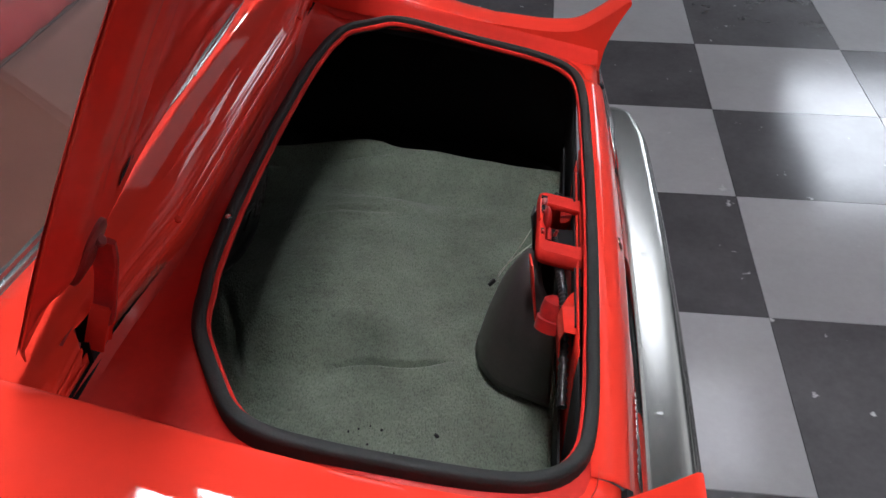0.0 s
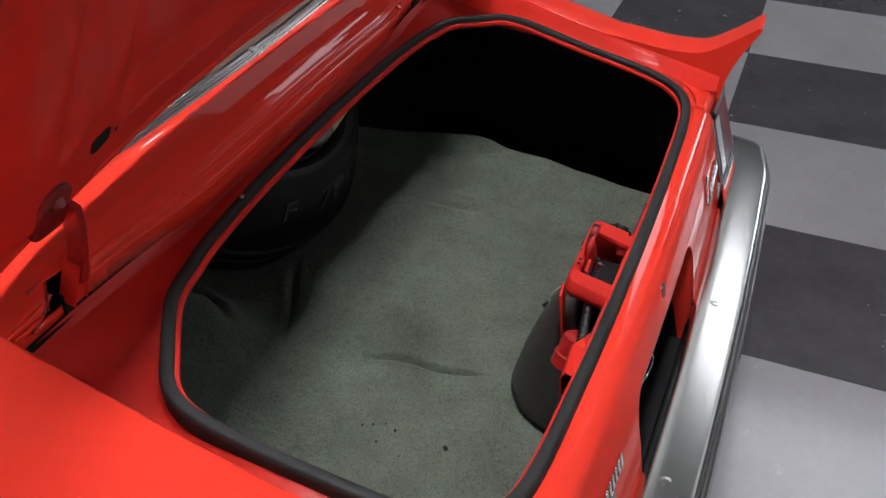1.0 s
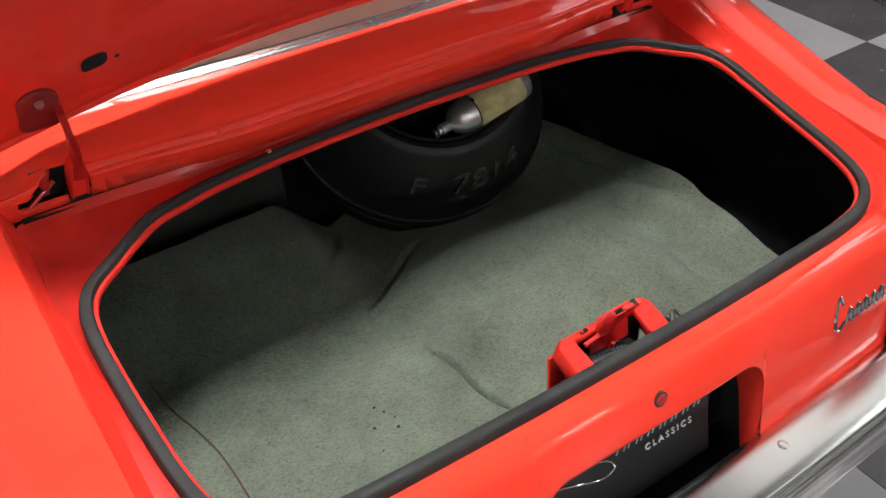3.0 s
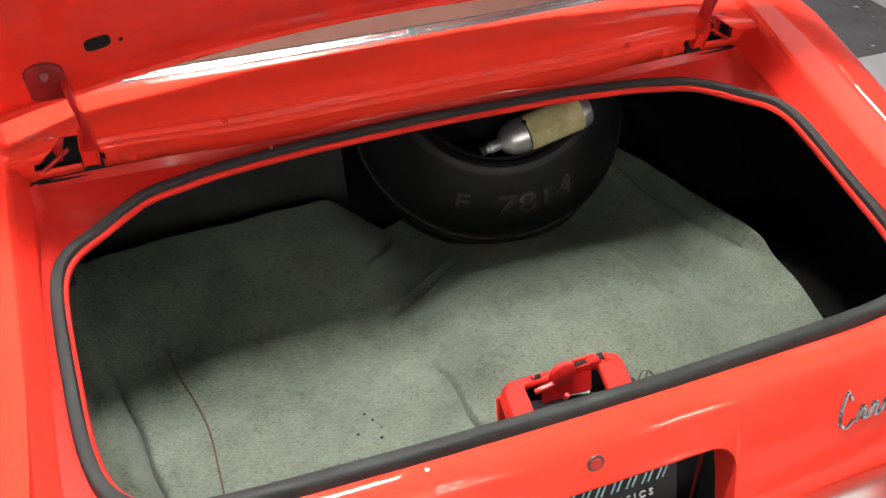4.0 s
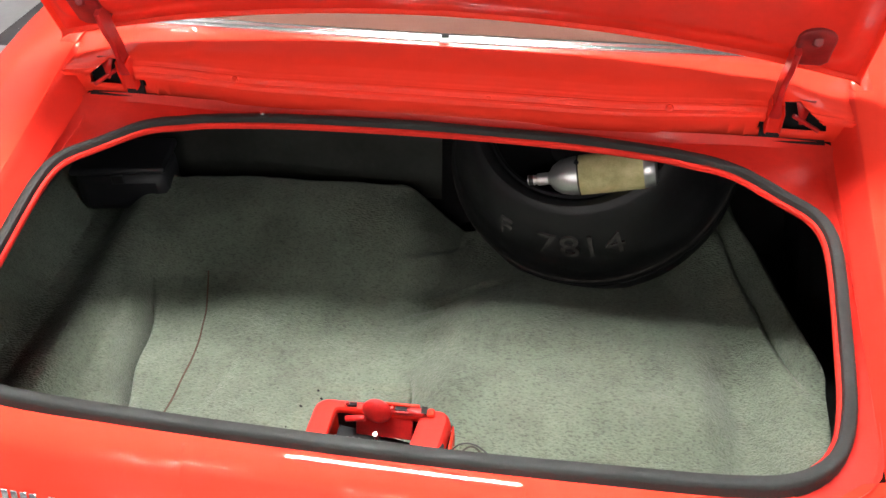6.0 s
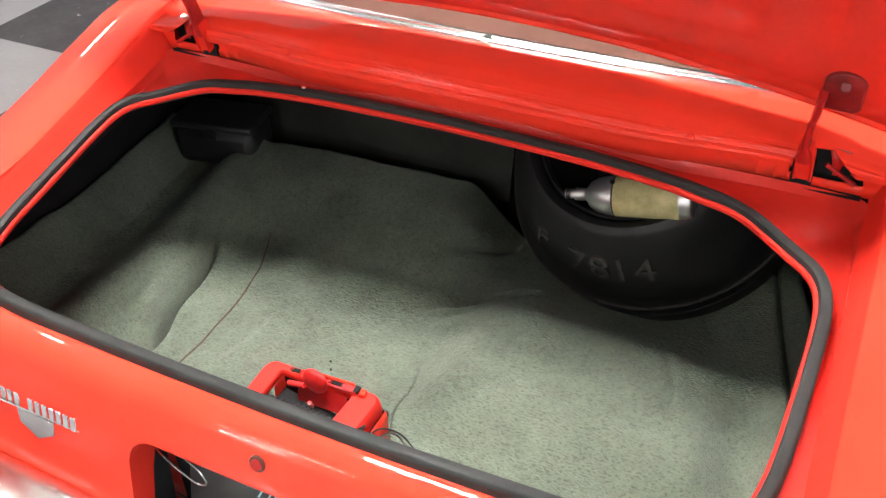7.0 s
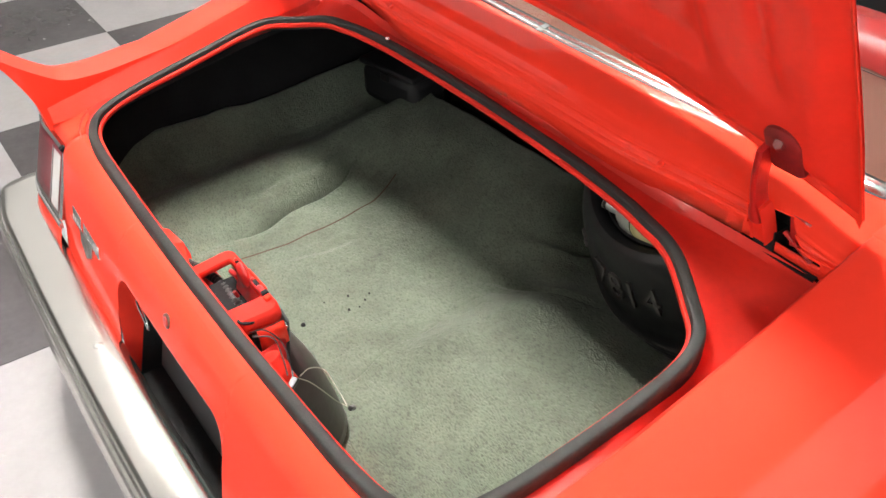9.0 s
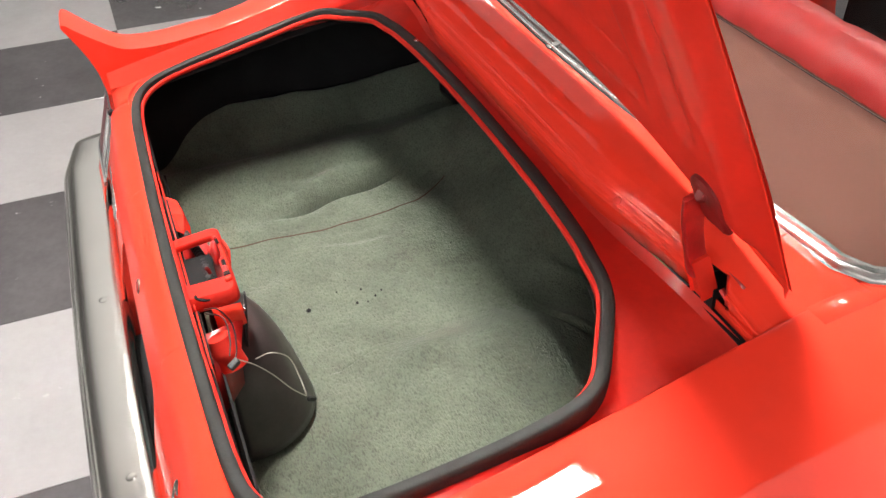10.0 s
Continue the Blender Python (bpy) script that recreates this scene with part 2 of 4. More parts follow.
def sweep(name, path, section, mat, parent=None, label="", closed=False, up=(0, 0, 1), caps=True):
    """A section of (side, up) points carried along a path."""
    p = np.array(path, float)
    n = len(p)
    rows = []
    for i in range(n):
        t = p[(i + 1) % n] - p[i - 1] if closed else p[min(i + 1, n - 1)] - p[max(i - 1, 0)]
        t = t / np.linalg.norm(t)
        side = np.cross(t, up)
        side = side / max(np.linalg.norm(side), 1e-9)
        top = np.cross(side, t)
        rows.append([p[i] + side * a + top * b for a, b in section])
    return loft(name, rows, mat, parent, label, closed_r=closed, closed_c=True, caps=caps and not closed)


def round_section(r, seg=8):
    return [(r * math.cos(2 * math.pi * k / seg), r * math.sin(2 * math.pi * k / seg)) for k in range(seg)]


def smooth01(a, b, x):
    f = min(1.0, max(0.0, (x - a) / (b - a)))
    return f * f * (3 - 2 * f)


def text_mesh(name, body, size, m, mat, parent, depth=0.001, label=""):
    cu = bpy.data.curves.new(name, "FONT")
    cu.body, cu.size, cu.extrude, cu.align_x, cu.align_y = body, size, depth, "CENTER", "CENTER"
    tmp = bpy.data.objects.new(name + "_tmp", cu)
    scene.collection.objects.link(tmp)
    bpy.context.view_layer.update()
    me = bpy.data.meshes.new_from_object(tmp.evaluated_get(bpy.context.evaluated_depsgraph_get()))
    bpy.data.objects.remove(tmp)
    bpy.data.curves.remove(cu)
    me.transform(m)
    me.name = name
    me.materials.clear()
    me.materials.append(mat)
    ob = new(name, me)
    ob.parent = parent
    if label:
        tagged(ob, label)
    return ob


# ---- the car ----
car = thing("car", "bright red vintage coupe with its boot lid raised open", "car")

# The rim of the boot opening, half of it from the rear middle to the front middle.
RIM_HALF = [(0, 0.054, 0.772), (0.15, 0.055, 0.772), (0.30, 0.058, 0.774), (0.44, 0.063, 0.777), (0.515, 0.077, 0.780), (0.560, 0.115, 0.787),
            (0.580, 0.18, 0.799), (0.588, 0.29, 0.820), (0.591, 0.38, 0.840), (0.589, 0.43, 0.852), (0.580, 0.462, 0.860), (0.562, 0.485, 0.866), (0.530, 0.507, 0.872), (0.495, 0.529, 0.880),
            (0.466, 0.545, 0.886), (0.437, 0.554, 0.890), (0.40, 0.559, 0.893), (0.35, 0.566, 0.897), (0.24, 0.572, 0.902), (0.12, 0.575, 0.904), (0, 0.576, 0.905)]
half = spline(RIM_HALF, 84)
rim = np.concatenate([half, (half[1:-1] * (-1, 1, 1))[::-1]])
centre = np.array((0, 0.32, 0))


def offset_loop(loop, out, dz=0.0):
    """The loop moved outwards in plan by out metres and up by dz."""
    n = len(loop)
    res = []
    for i in range(n):
        t = loop[(i + 1) % n] - loop[i - 1]
        nrm = np.array((t[1], -t[0], 0))
        nrm = nrm / np.linalg.norm(nrm)
        if nrm @ (loop[i] - centre) < 0:
            nrm = -nrm
        res.append(loop[i] + nrm * out + (0, 0, dz))
    return np.array(res)


# Seal: a soft D-shaped section with a shallow groove, slightly uneven.
wob = np.array([noise.noise(Vector((math.cos(6.2832 * i / len(rim)) * 4, math.sin(6.2832 * i / len(rim)) * 4, 0))) for i in range(len(rim))])
seal_rows = []
for off, dz in ((-0.0085, -0.001), (-0.0102, 0.004), (-0.0088, 0.0112), (-0.0058, 0.0132), (0.0035, 0.0126), (0.0062, 0.0105), (0.0080, 0.004), (0.0076, -0.018)):
    lp = offset_loop(rim, off)
    lp[:, 2] += dz + wob * 0.002 * (dz > 0)
    seal_rows.append(lp)
seal_rows = [np.array([seal_rows[k][i] for k in range(len(seal_rows))]) for i in range(len(rim))]
loft("boot_seal", seal_rows, RUBBER, car, "grey-black rubber weatherstrip round the boot opening", closed_r=True, closed_c=True)
part("seal_clip", cyl_bm(0.0045, 0.004, 0.002, (-0.263, 0.566, 0.9195), (0, 0, 0), 12), CHROME_DULL, car, "small bright metal clip")

# Flange inside the seal.
fl = []
for off, dz in ((-0.004, 0.002), (-0.0118, 0.0024), (-0.0136, 0.0012), (-0.0142, -0.0014), (-0.0140, -0.0052)):
    fl.append(offset_loop(rim, off, dz))
fl = [np.array([fl[k][i] for k in range(len(fl))]) for i in range(len(rim))]
loft("opening_flange", fl, RED_DULL, car, "red painted inner flange", closed_r=True, thick=0.0015)


# Deck height along the lid gap.
def deck_z(y):
    return float(np.interp(y, (-0.1, 0.0, 0.12, 0.32, 0.48, 0.58, 0.68, 0.80, 1.0, 1.4, 2.2), (0.765, 0.786, 0.812, 0.854, 0.896, 0.926, 0.954, 0.972, 0.990, 0.998, 0.99)))


# Gutter: from the seal out to the lid gap, then a wall up to the skin.
GAP_HALF = [(0.500, 0.055, 0.768), (0.560, 0.062, 0.772), (0.606, 0.10, 0.780), (0.614, 0.18, 0.795), (0.616, 0.29, 0.815), (0.617, 0.40, 0.838), (0.618, 0.50, 0.858),
            (0.618, 0.58, 0.872), (0.612, 0.640, 0.886), (0.56, 0.648, 0.890), (0.45, 0.640, 0.895), (0.34, 0.622, 0.903), (0.22, 0.612, 0.909), (0, 0.606, 0.913)]
gap = spline(GAP_HALF, 60)


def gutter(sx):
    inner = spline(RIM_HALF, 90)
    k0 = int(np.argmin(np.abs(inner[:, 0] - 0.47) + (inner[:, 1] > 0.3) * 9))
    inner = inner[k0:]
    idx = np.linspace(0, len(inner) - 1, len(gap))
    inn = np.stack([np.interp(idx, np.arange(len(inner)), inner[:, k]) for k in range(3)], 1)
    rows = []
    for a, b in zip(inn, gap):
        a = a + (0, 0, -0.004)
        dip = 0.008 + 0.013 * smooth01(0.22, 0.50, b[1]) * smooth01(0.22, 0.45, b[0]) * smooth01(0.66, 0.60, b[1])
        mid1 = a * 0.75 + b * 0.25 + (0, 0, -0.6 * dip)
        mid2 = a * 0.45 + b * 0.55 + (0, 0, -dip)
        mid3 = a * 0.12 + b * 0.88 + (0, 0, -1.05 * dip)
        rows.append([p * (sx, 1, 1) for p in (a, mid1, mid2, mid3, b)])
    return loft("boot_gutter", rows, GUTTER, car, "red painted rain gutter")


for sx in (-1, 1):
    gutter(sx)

# Gutter walls along both quarters.
QY = [0.03, 0.08, 0.12, 0.20, 0.30, 0.40, 0.48, 0.54, 0.60, 0.66, 0.70]
for sx in (-1, 1):
    rows = []
    for y in spline([(q, 0, 0) for q in QY], 30)[:, 0]:
        zb = float(np.interp(y, gap[4:40, 1], gap[4:40, 2]))
        zt = deck_z(y)
        rows.append([(sx * 0.611, y, zb - 0.004), (sx * 0.619, y, zb + 0.25 * (zt - zb)), (sx * 0.625, y, zb + 0.6 * (zt - zb)), (sx * 0.628, y, zt - 0.006), (sx * 0.632, y, zt - 0.001)])
    loft("gutter_wall", rows, RED_IN, car, "red painted gutter side")


# Quarter panels.
def quarter(sx):
    rows = []
    for y in np.concatenate([np.linspace(-0.005, 0.7, 36), np.linspace(0.74, 2.2, 24)]):
        pull = 0.09 * max(0.0, 1 - (y + 0.005) / 0.30)
        z = deck_z(y + 0.55 * pull)
        tuck = 0.090 * max(0.0, 1 - (y + 0.005) / 0.32) ** 2
        prof = [(0.632, z - 0.001), (0.640, z + 0.001), (0.66, z + 0.002), (0.69, z + 0.001), (0.72, z - 0.005), (0.75, z - 0.017), (0.785, z - 0.036), (0.82, z - 0.062),
                (0.855, z - 0.098), (0.885, z - 0.14), (0.91, z - 0.20), (0.925, z - 0.27), (0.93, z - 0.36), (0.925, z - 0.45), (0.91, z - 0.55), (0.88, z - 0.62)]
        rows.append([(sx * (x - tuck * smooth01(0.66, 0.9, x)), y + pull * (0.55 + 0.45 * smooth01(0.66, 0.80, x)), zz) for x, zz in spline([(a, b, 0) for a, b in prof], 40)[:, :2]])
    return loft("quarter_panel", rows, RED, car, "glossy red rear wing panel", thick=0.0016)


for sx in (-1, 1):
    quarter(sx)


# Tail panel with the recess for the number plate cut out.
def tail_y(x, z):
    y = float(np.interp(z, (0.53, 0.556, 0.61, 0.66, 0.70, 0.728, 0.745, 0.757, 0.764, 0.768), (-0.038, -0.034, -0.025, -0.015, -0.005, 0.005, 0.012, 0.022, 0.036, 0.052)))
    return y + 0.012 * (x / 0.53) ** 2 * smooth01(0.80, 0.70, z)


def notch_top(x):
    """Height of the recess's upper edge."""
    a = abs(x)
    if a > 0.208:
        return 0.0
    r = 0.045
    return 0.690 - (0 if a < 0.208 - r else r - math.sqrt(max(0.0, r * r - (a - 0.208 + r) ** 2)))


xs = sorted(set(np.round(np.concatenate([np.linspace(-0.535, 0.535, 90), np.linspace(0.16, 0.208, 14), -np.linspace(0.16, 0.208, 14), (0.2085, -0.2085)]), 5)))
rows = []
for x in xs:
    low = notch_top(x) or 0.545
    zs = [low, low + 0.003] + [low + (0.768 - low) * f for f in np.linspace(0.05, 0.94, 18)] + [0.764, 0.767]
    rows.append([(x, tail_y(x, z), z) for z in zs] + [(x, 0.066, 0.769)])
# soft rounding of the top edge comes from the profile above
loft("tail_panel", rows, RED, car, "glossy red tail panel", thick=0.0016)
rows = []
for x in (0.535, 0.56, 0.585, 0.61, 0.634):
    rows.append([(x, 0.030, 0.752), (x, 0.045, 0.762), (x, 0.060, 0.766), (x, 0.066 + 0.03 * smooth01(0.54, 0.60, x), 0.768 + 0.008 * smooth01(0.54, 0.60, x))])
for sx in (-1, 1):
    loft("tail_corner", [[(sx * a, b, c) for a, b, c in r] for r in rows], RED, car, "red tail corner beside the seal", thick=0.0015)

# Recess walls, blackened inside in place of shade, red at the cut edge.
edge = [(x, tail_y(x, notch_top(x)), notch_top(x)) for x in np.linspace(-0.2079, 0.2079, 61)]
edge = [(-0.208, tail_y(0, 0.53), 0.44)] + [(-0.208, tail_y(-0.2, 0.6), 0.60)] + edge + [(0.208, tail_y(0.2, 0.6), 0.60)] + [(0.208, tail_y(0, 0.53), 0.44)]


def red_lip(e):
    """Depth of the painted side cheek, which tapers towards its foot."""
    return 0.006 + 0.040 * smooth01(0.17, 0.207, abs(e[0])) * smooth01(0.54, 0.63, e[2])


loft("plate_recess", [[e, (e[0] * 0.998, e[1] + 0.007, e[2] - 0.0005), (e[0] * 0.996, e[1] + 0.008 + red_lip(e), e[2] - 0.001)] for e in edge], RED_IN, car, "red painted edge of the plate recess")
loft("recess_lining", [[(e[0] * 0.996, e[1] + 0.008 + red_lip(e), e[2] - 0.001), (e[0] * 0.985, e[1] + 0.07, e[2] - 0.006)] for e in edge], BLACK, car, "inner wall of the plate recess, blackened for shade")
part("recess_back", box_bm((0.44, 0.01, 0.30), (0, 0.075, 0.58)), BLACK, car, "recess back, its shadow put in as black")
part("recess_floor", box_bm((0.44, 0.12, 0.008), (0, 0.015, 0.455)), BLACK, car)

# Lock cylinder.
lock = part("boot_lock", cyl_bm(0.0125, 0.0120, 0.006, (0, 0.0045, 0.7255), (78, 0, 0)), BRONZE, car, "round dull bronze key lock", bevel=0.001)
part("keyhole", cyl_bm(0.008, 0.008, 0.002, (0, 0.0010, 0.7262), (78, 0, 0)), SHADE_MAROON, lock)

# Number plate: dark dealer plate, hung in the recess.
plate = part("dealer_plate", box_bm((0.305, 0.002, 0.150), (0, 0.028, 0.585), (-14, 0, 0)), PLASTIC, car, "black dealer plate with pale lettering", bevel=0.004)
pm = pose(0, 0.0255, 0.585, 76, 0, 0)
text_mesh("plate_wording", "C L A S S I C S", 0.0155, pm @ pose(0.066, 0.004, 0.001), WHITE_PAINT, plate)
for k in range(15):
    h = (0.030, 0.020, 0.034, 0.018)[k % 4]
    b = box_bm((0.0024, h, 0.001))
    b.transform(pm @ pose(-0.030 + 0.0118 * k, 0.022 + 0.5 * h, 0.001, 0, 0, -24))
    part("plate_mark", b, TEAL_PAINT, plate, "pale teal slanted print stroke")
sweep("plate_hook", spline([(-0.185, 0.012, 0.660), (-0.150, -0.002, 0.662), (-0.107, -0.006, 0.645), (-0.088, -0.008, 0.650), (-0.083, -0.008, 0.660), (-0.095, -0.006, 0.676), (-0.122, -0.004, 0.690)], 24), round_section(0.0016), CHROME_DULL, car, "thin bent wire clip")

# Bumper.
BUMP = [(-0.030, 0.512), (-0.033, 0.541), (-0.040, 0.551), (-0.055, 0.5530), (-0.080, 0.5510), (-0.105, 0.5475), (-0.116, 0.5445), (-0.1205, 0.5400), (-0.1225, 0.5330), (-0.1270, 0.5290), (-0.1310, 0.522), (-0.1325, 0.510), (-0.133, 0.498),
        (-0.136, 0.478), (-0.128, 0.458), (-0.112, 0.444), (-0.09, 0.438)]
rows = []
for x in np.concatenate([-np.linspace(0.862, 0.82, 16), np.linspace(-0.81, 0.81, 54), np.linspace(0.82, 0.862, 16)]):
    a = abs(x)
    sq = math.sqrt(max(0.0, 1 - (max(0.0, a - 0.82) / 0.042) ** 2))
    row = []
    for y, z in spline([(p, q, 0) for p, q in BUMP], 34)[:, :2]:
        yy = -0.030 + (y + 0.030) * (0.45 + 0.55 * sq) + 0.020 * (a / 0.8) ** 2 + 0.02 * smooth01(0.70, 0.86, a)
        zz = 0.497 + (z - 0.497) * (0.70 + 0.30 * sq)
        row.append((x, yy, zz))
    rows.append(row)
bumper = loft("rear_bumper", rows, BUMPER, car, "chrome rear bumper with reflections", thick=0.002)
for sx in (-1, 1):
    part("bumper_bolt", cyl_bm(0.010, 0.008, 0.0015, (sx * 0.215, -0.070, 0.5525), (5, 0, 0)), BUMPER, bumper, "domed chrome bolt head", bevel=0.002)
    part("bumper_bracket", box_bm((0.03, 0.14, 0.02), (sx * 0.4, 0.03, 0.50)), BLACK, bumper)
part("valance", box_bm((1.62, 0.02, 0.11), (0, 0.03, 0.385)), RED_IN, car, "red lower panel behind the bumper")


# Tail lamps.
def tail_lamp(sx):
    def pt(u, v, d=0.0):
        """u: from the inner edge outwards, v: from the bottom edge up."""
        x = 0.538 + 0.285 * u
        z = 0.612 + (0.132 - 0.01 * u) * v - 0.004 * u
        y = -0.018 + 0.042 * v + 0.055 * max(0.0, u - 0.45) ** 2 / 0.3
        return (sx * x, y - d, z)
    lamp = loft("tail_lamp", [[pt(u, v, 0.002) for v in np.linspace(0, 1, 6)] for u in np.linspace(0, 1, 14)], LENS_SOLID, car, "dark red tail lamp lens in a chrome bezel", thick=0.004)
    ring = [pt(u, 0) for u in np.linspace(0, 1, 14)] + [pt(1, v) for v in np.linspace(0.15, 1, 6)] + [pt(u, 1) for u in np.linspace(0.95, 0, 14)] + [pt(0, v) for v in np.linspace(0.85, 0.15, 5)]
    sweep("bezel", ring, [(0.005, -0.006), (0.006, 0.002), (0, 0.006), (-0.006, 0.002), (-0.005, -0.006)], MOULD, lamp, "bright chrome bezel", closed=True, up=(0, -1, 0.1))
    loft("reversing_lens", [[pt(u, v, 0.006) for v in np.linspace(0.08, 0.92, 5)] for u in np.linspace(0.04, 0.19, 4)], LENS_CLEAR, lamp, "frosted clear reversing lens")
    for u in (0.205,):
        sweep("divider", [pt(u, v, 0.006) for v in np.linspace(0.05, 0.95, 6)], round_section(0.0018, 6), CHROME_DULL, lamp)
    sweep("lower_strip", [pt(u, -0.10, 0.002) for u in np.linspace(-0.02, 1.02, 16)], [(0.006, -0.003), (0.005, 0.004), (-0.005, 0.004), (-0.006, -0.003)], MOULD, lamp, "chrome lower strip", up=(0, -1, 0.1))
    # painted shoulder between the lamp and the spoiler, wrapping round to the wing
    rows = []
    for u in np.linspace(0.37, 1.0, 14):
        x, y, z = pt(u, 1.0, -0.001)
        k = 1 - 0.5 * smooth01(0.5, 1.0, u)
        rows.append([(x, y, z), (x, y + 0.003, z + 0.026 * k), (x, y + 0.010, z + 0.048 * k), (x, y + 0.030, z + 0.058 * k)])
    for x, y in ((0.830, 0.095), (0.842, 0.14), (0.855, 0.20)):
        rows.append([(sx * x, y, 0.71), (sx * x, y, 0.735), (sx * (x - 0.006), y, 0.752), (sx * (x - 0.03), y, 0.762)])
    loft("tail_shoulder", rows, RED, car, "red shoulder above the tail lamp", thick=0.0015)
    # body below and around the lamp
    loft("lamp_surround", [[(sx * (0.535 + 0.30 * u), -0.034 + 0.07 * max(0.0, u - 0.4) ** 2 / 0.36, 0.545), pt(u * 1.02, -0.42), pt(u * 1.02, -0.05, 0.001), pt(u * 1.02, 0.0, -0.006)] for u in np.linspace(0, 1.05, 14)], RED, car, "red panel under the tail lamp", thick=0.0015)
    loft("lamp_cap", [[pt(u, 1.0, -0.004), pt(u, 1.04, -0.006), (sx * (0.538 + 0.285 * u), 0.034, 0.7525)] for u in np.linspace(-0.02, 0.38, 8)], RED, car, "red corner above the tail lamp", thick=0.0015)
    part("lamp_gap", box_bm((0.012, 0.010, 0.012), (sx * 0.542, 0.022, 0.748), (30, 0, 0)), BLACK, car)
    return lamp


for sx in (-1, 1):
    tail_lamp(sx)


# Spoiler ends on both quarters.
def spoiler_end(sx):
    rows = []
    for u in np.linspace(0, 1, 22):
        x = 0.632 + 0.20 * u
        drop = 0.045 * smooth01(0.45, 1.0, u) + 0.004 * u
        back = 0.0 + 0.012 * u * u
        prof = [(0.30 - 0.06 * u, deck_z(0.30 - 0.06 * u) - 0.001), (0.22, deck_z(0.22) + 0.006), (0.16, deck_z(0.16) + 0.012), (0.11, deck_z(0.11) + 0.022), (0.07, 0.838), (0.03, 0.862), (-0.005, 0.888),
                (-0.022, 0.902), (-0.030, 0.903), (-0.030, 0.895), (-0.020, 0.878), (0.0, 0.838), (0.014, 0.80), (0.020, 0.77), (0.024, 0.742)]
        lo = drop
        row = []
        for i, (y, z) in enumerate(spline([(p, q, 0) for p, q in prof], 48)[:, :2]):
            under = smooth01(0.885, 0.78, z) if i > 28 else 0.0
            h = z - deck_z(max(y, 0.0))
            quarter_drop = 0.0
            xx = x - 0.055 * u * under - 0.05 * smooth01(0.75, 1.0, u) * (1 - under)
            if xx > 0.70:
                quarter_drop = float(np.interp(xx, (0.70, 0.72, 0.75, 0.785, 0.82, 0.84), (0.0, 0.005, 0.017, 0.036, 0.062, 0.08)))
            k = 1 - 0.85 * smooth01(0.55, 1.0, u)
            zz = z - quarter_drop * (1 - under) - max(h, 0) * (1 - k)
            ul = max(0.0, (xx - 0.538) / 0.285 - 0.45)
            fwd = 0.085 * smooth01(0.6, 1.0, u) * smooth01(0.13, -0.03, y)
            if sx < 0:
                zz += 0.018 * smooth01(0.84, 0.90, z) * smooth01(0.3, 1.0, u)
                xx -= 0.010 * smooth01(0.84, 0.90, z) * smooth01(0.5, 1.0, u)
            row.append((sx * xx, y + max(fwd + back * (1 - under), under * 0.055 * ul * ul / 0.3), zz))
        rows.append(row)
    return loft("spoiler_end", rows, RED, car, "red upswept spoiler end on the wing", caps=True)


for sx in (-1, 1):
    spoiler_end(sx)


# Cowl panel between the lid and the rear window.
def cowl_top(x):
    """Front edge of the cowl, where the window moulding runs."""
    a = abs(x)
    return (0.695 + 0.16 * a * a, 0.995 - 0.055 * a * a)


rows = []
for x in np.linspace(-0.66, 0.66, 177):
    a = abs(x)
    yf, zf = cowl_top(x)
    e = smooth01(0.26, 0.50, a)
    low = smooth01(0.50, 0.645, a)
    y0 = 0.606 + 0.022 * e
    s = a * a * 0.05 + 0.026 * low
    prof = [(y0 + 0.004 + 0.022 * e, 0.905 - 0.018 * e), (y0 + 0.004 + 0.020 * e, 0.922), (y0 + 0.004 + 0.012 * e, 0.928), (y0 - 0.001, 0.930), (y0 - 0.0022, 0.936), (y0 - 0.0005, 0.9425 - s * 0.3), (y0 + 0.0030, 0.9468 - s * 0.35),
            (y0 + 0.0052, 0.9545 - s * 0.4), (y0 + 0.0085, 0.9580 - s * 0.5), (y0 + 0.0145, 0.9655 - s * 0.6), (y0 + 0.024, 0.9755 - s * 0.8), (y0 + 0.036, 0.983 - s * 0.9), (y0 + 0.050, 0.987 - s)]
    face = spline([(0, y, z) for y, z in prof[4:11]], 40)
    beads = [(p[1] - 0.0005 * abs(math.sin(9.5 * math.pi * k / 39)) * smooth01(0, 8, k) * smooth01(39, 30, k), p[2]) for k, p in enumerate(face)]
    prof = prof[:4] + beads + prof[11:]
    yk, zk = prof[-1]
    zf -= 0.004 * low
    prof += [(yk + (yf - yk) * 0.5, zk + (zf - zk) * 0.5 + 0.002), (yf, zf)]
    rows.append([(x, y, z) for y, z in prof])

bm = bmesh.new()
cv = [bm.verts.new(p) for r in rows for p in r]
for f in grid_faces(len(rows), len(rows[0])):
    bm.faces.new([cv[k] for k in f])
for sx in (-1, 1):
    # cut the ragged hole that lets a hinge through: planes as (point, outward normal)
    planes = [((0.500, 0, 0.92), (-1, 0, 0.12)), ((0.596, 0, 0.92), (1, 0, 0.2)), ((0.5, 0, 0.957), (0.03, 0, 1)), ((0.552, 0, 0.954), (0.70, 0, 1)), ((0.502, 0, 0.945), (-1, 0, 0.9)), ((0.5, 0.653, 0), (0, 1, 0))]
    planes = [(Vector((sx * c[0], c[1], c[2])), Vector((sx * n[0], n[1], n[2]))) for c, n in planes]
    for c, n in planes:
        bmesh.ops.bisect_plane(bm, geom=bm.verts[:] + bm.edges[:] + bm.faces[:], plane_co=c, plane_no=n, dist=1e-6)
    hole = [f for f in bm.faces if all((f.calc_center_median() - c).dot(n) < 0 for c, n in planes)]
    bmesh.ops.delete(bm, geom=hole, context="FACES")
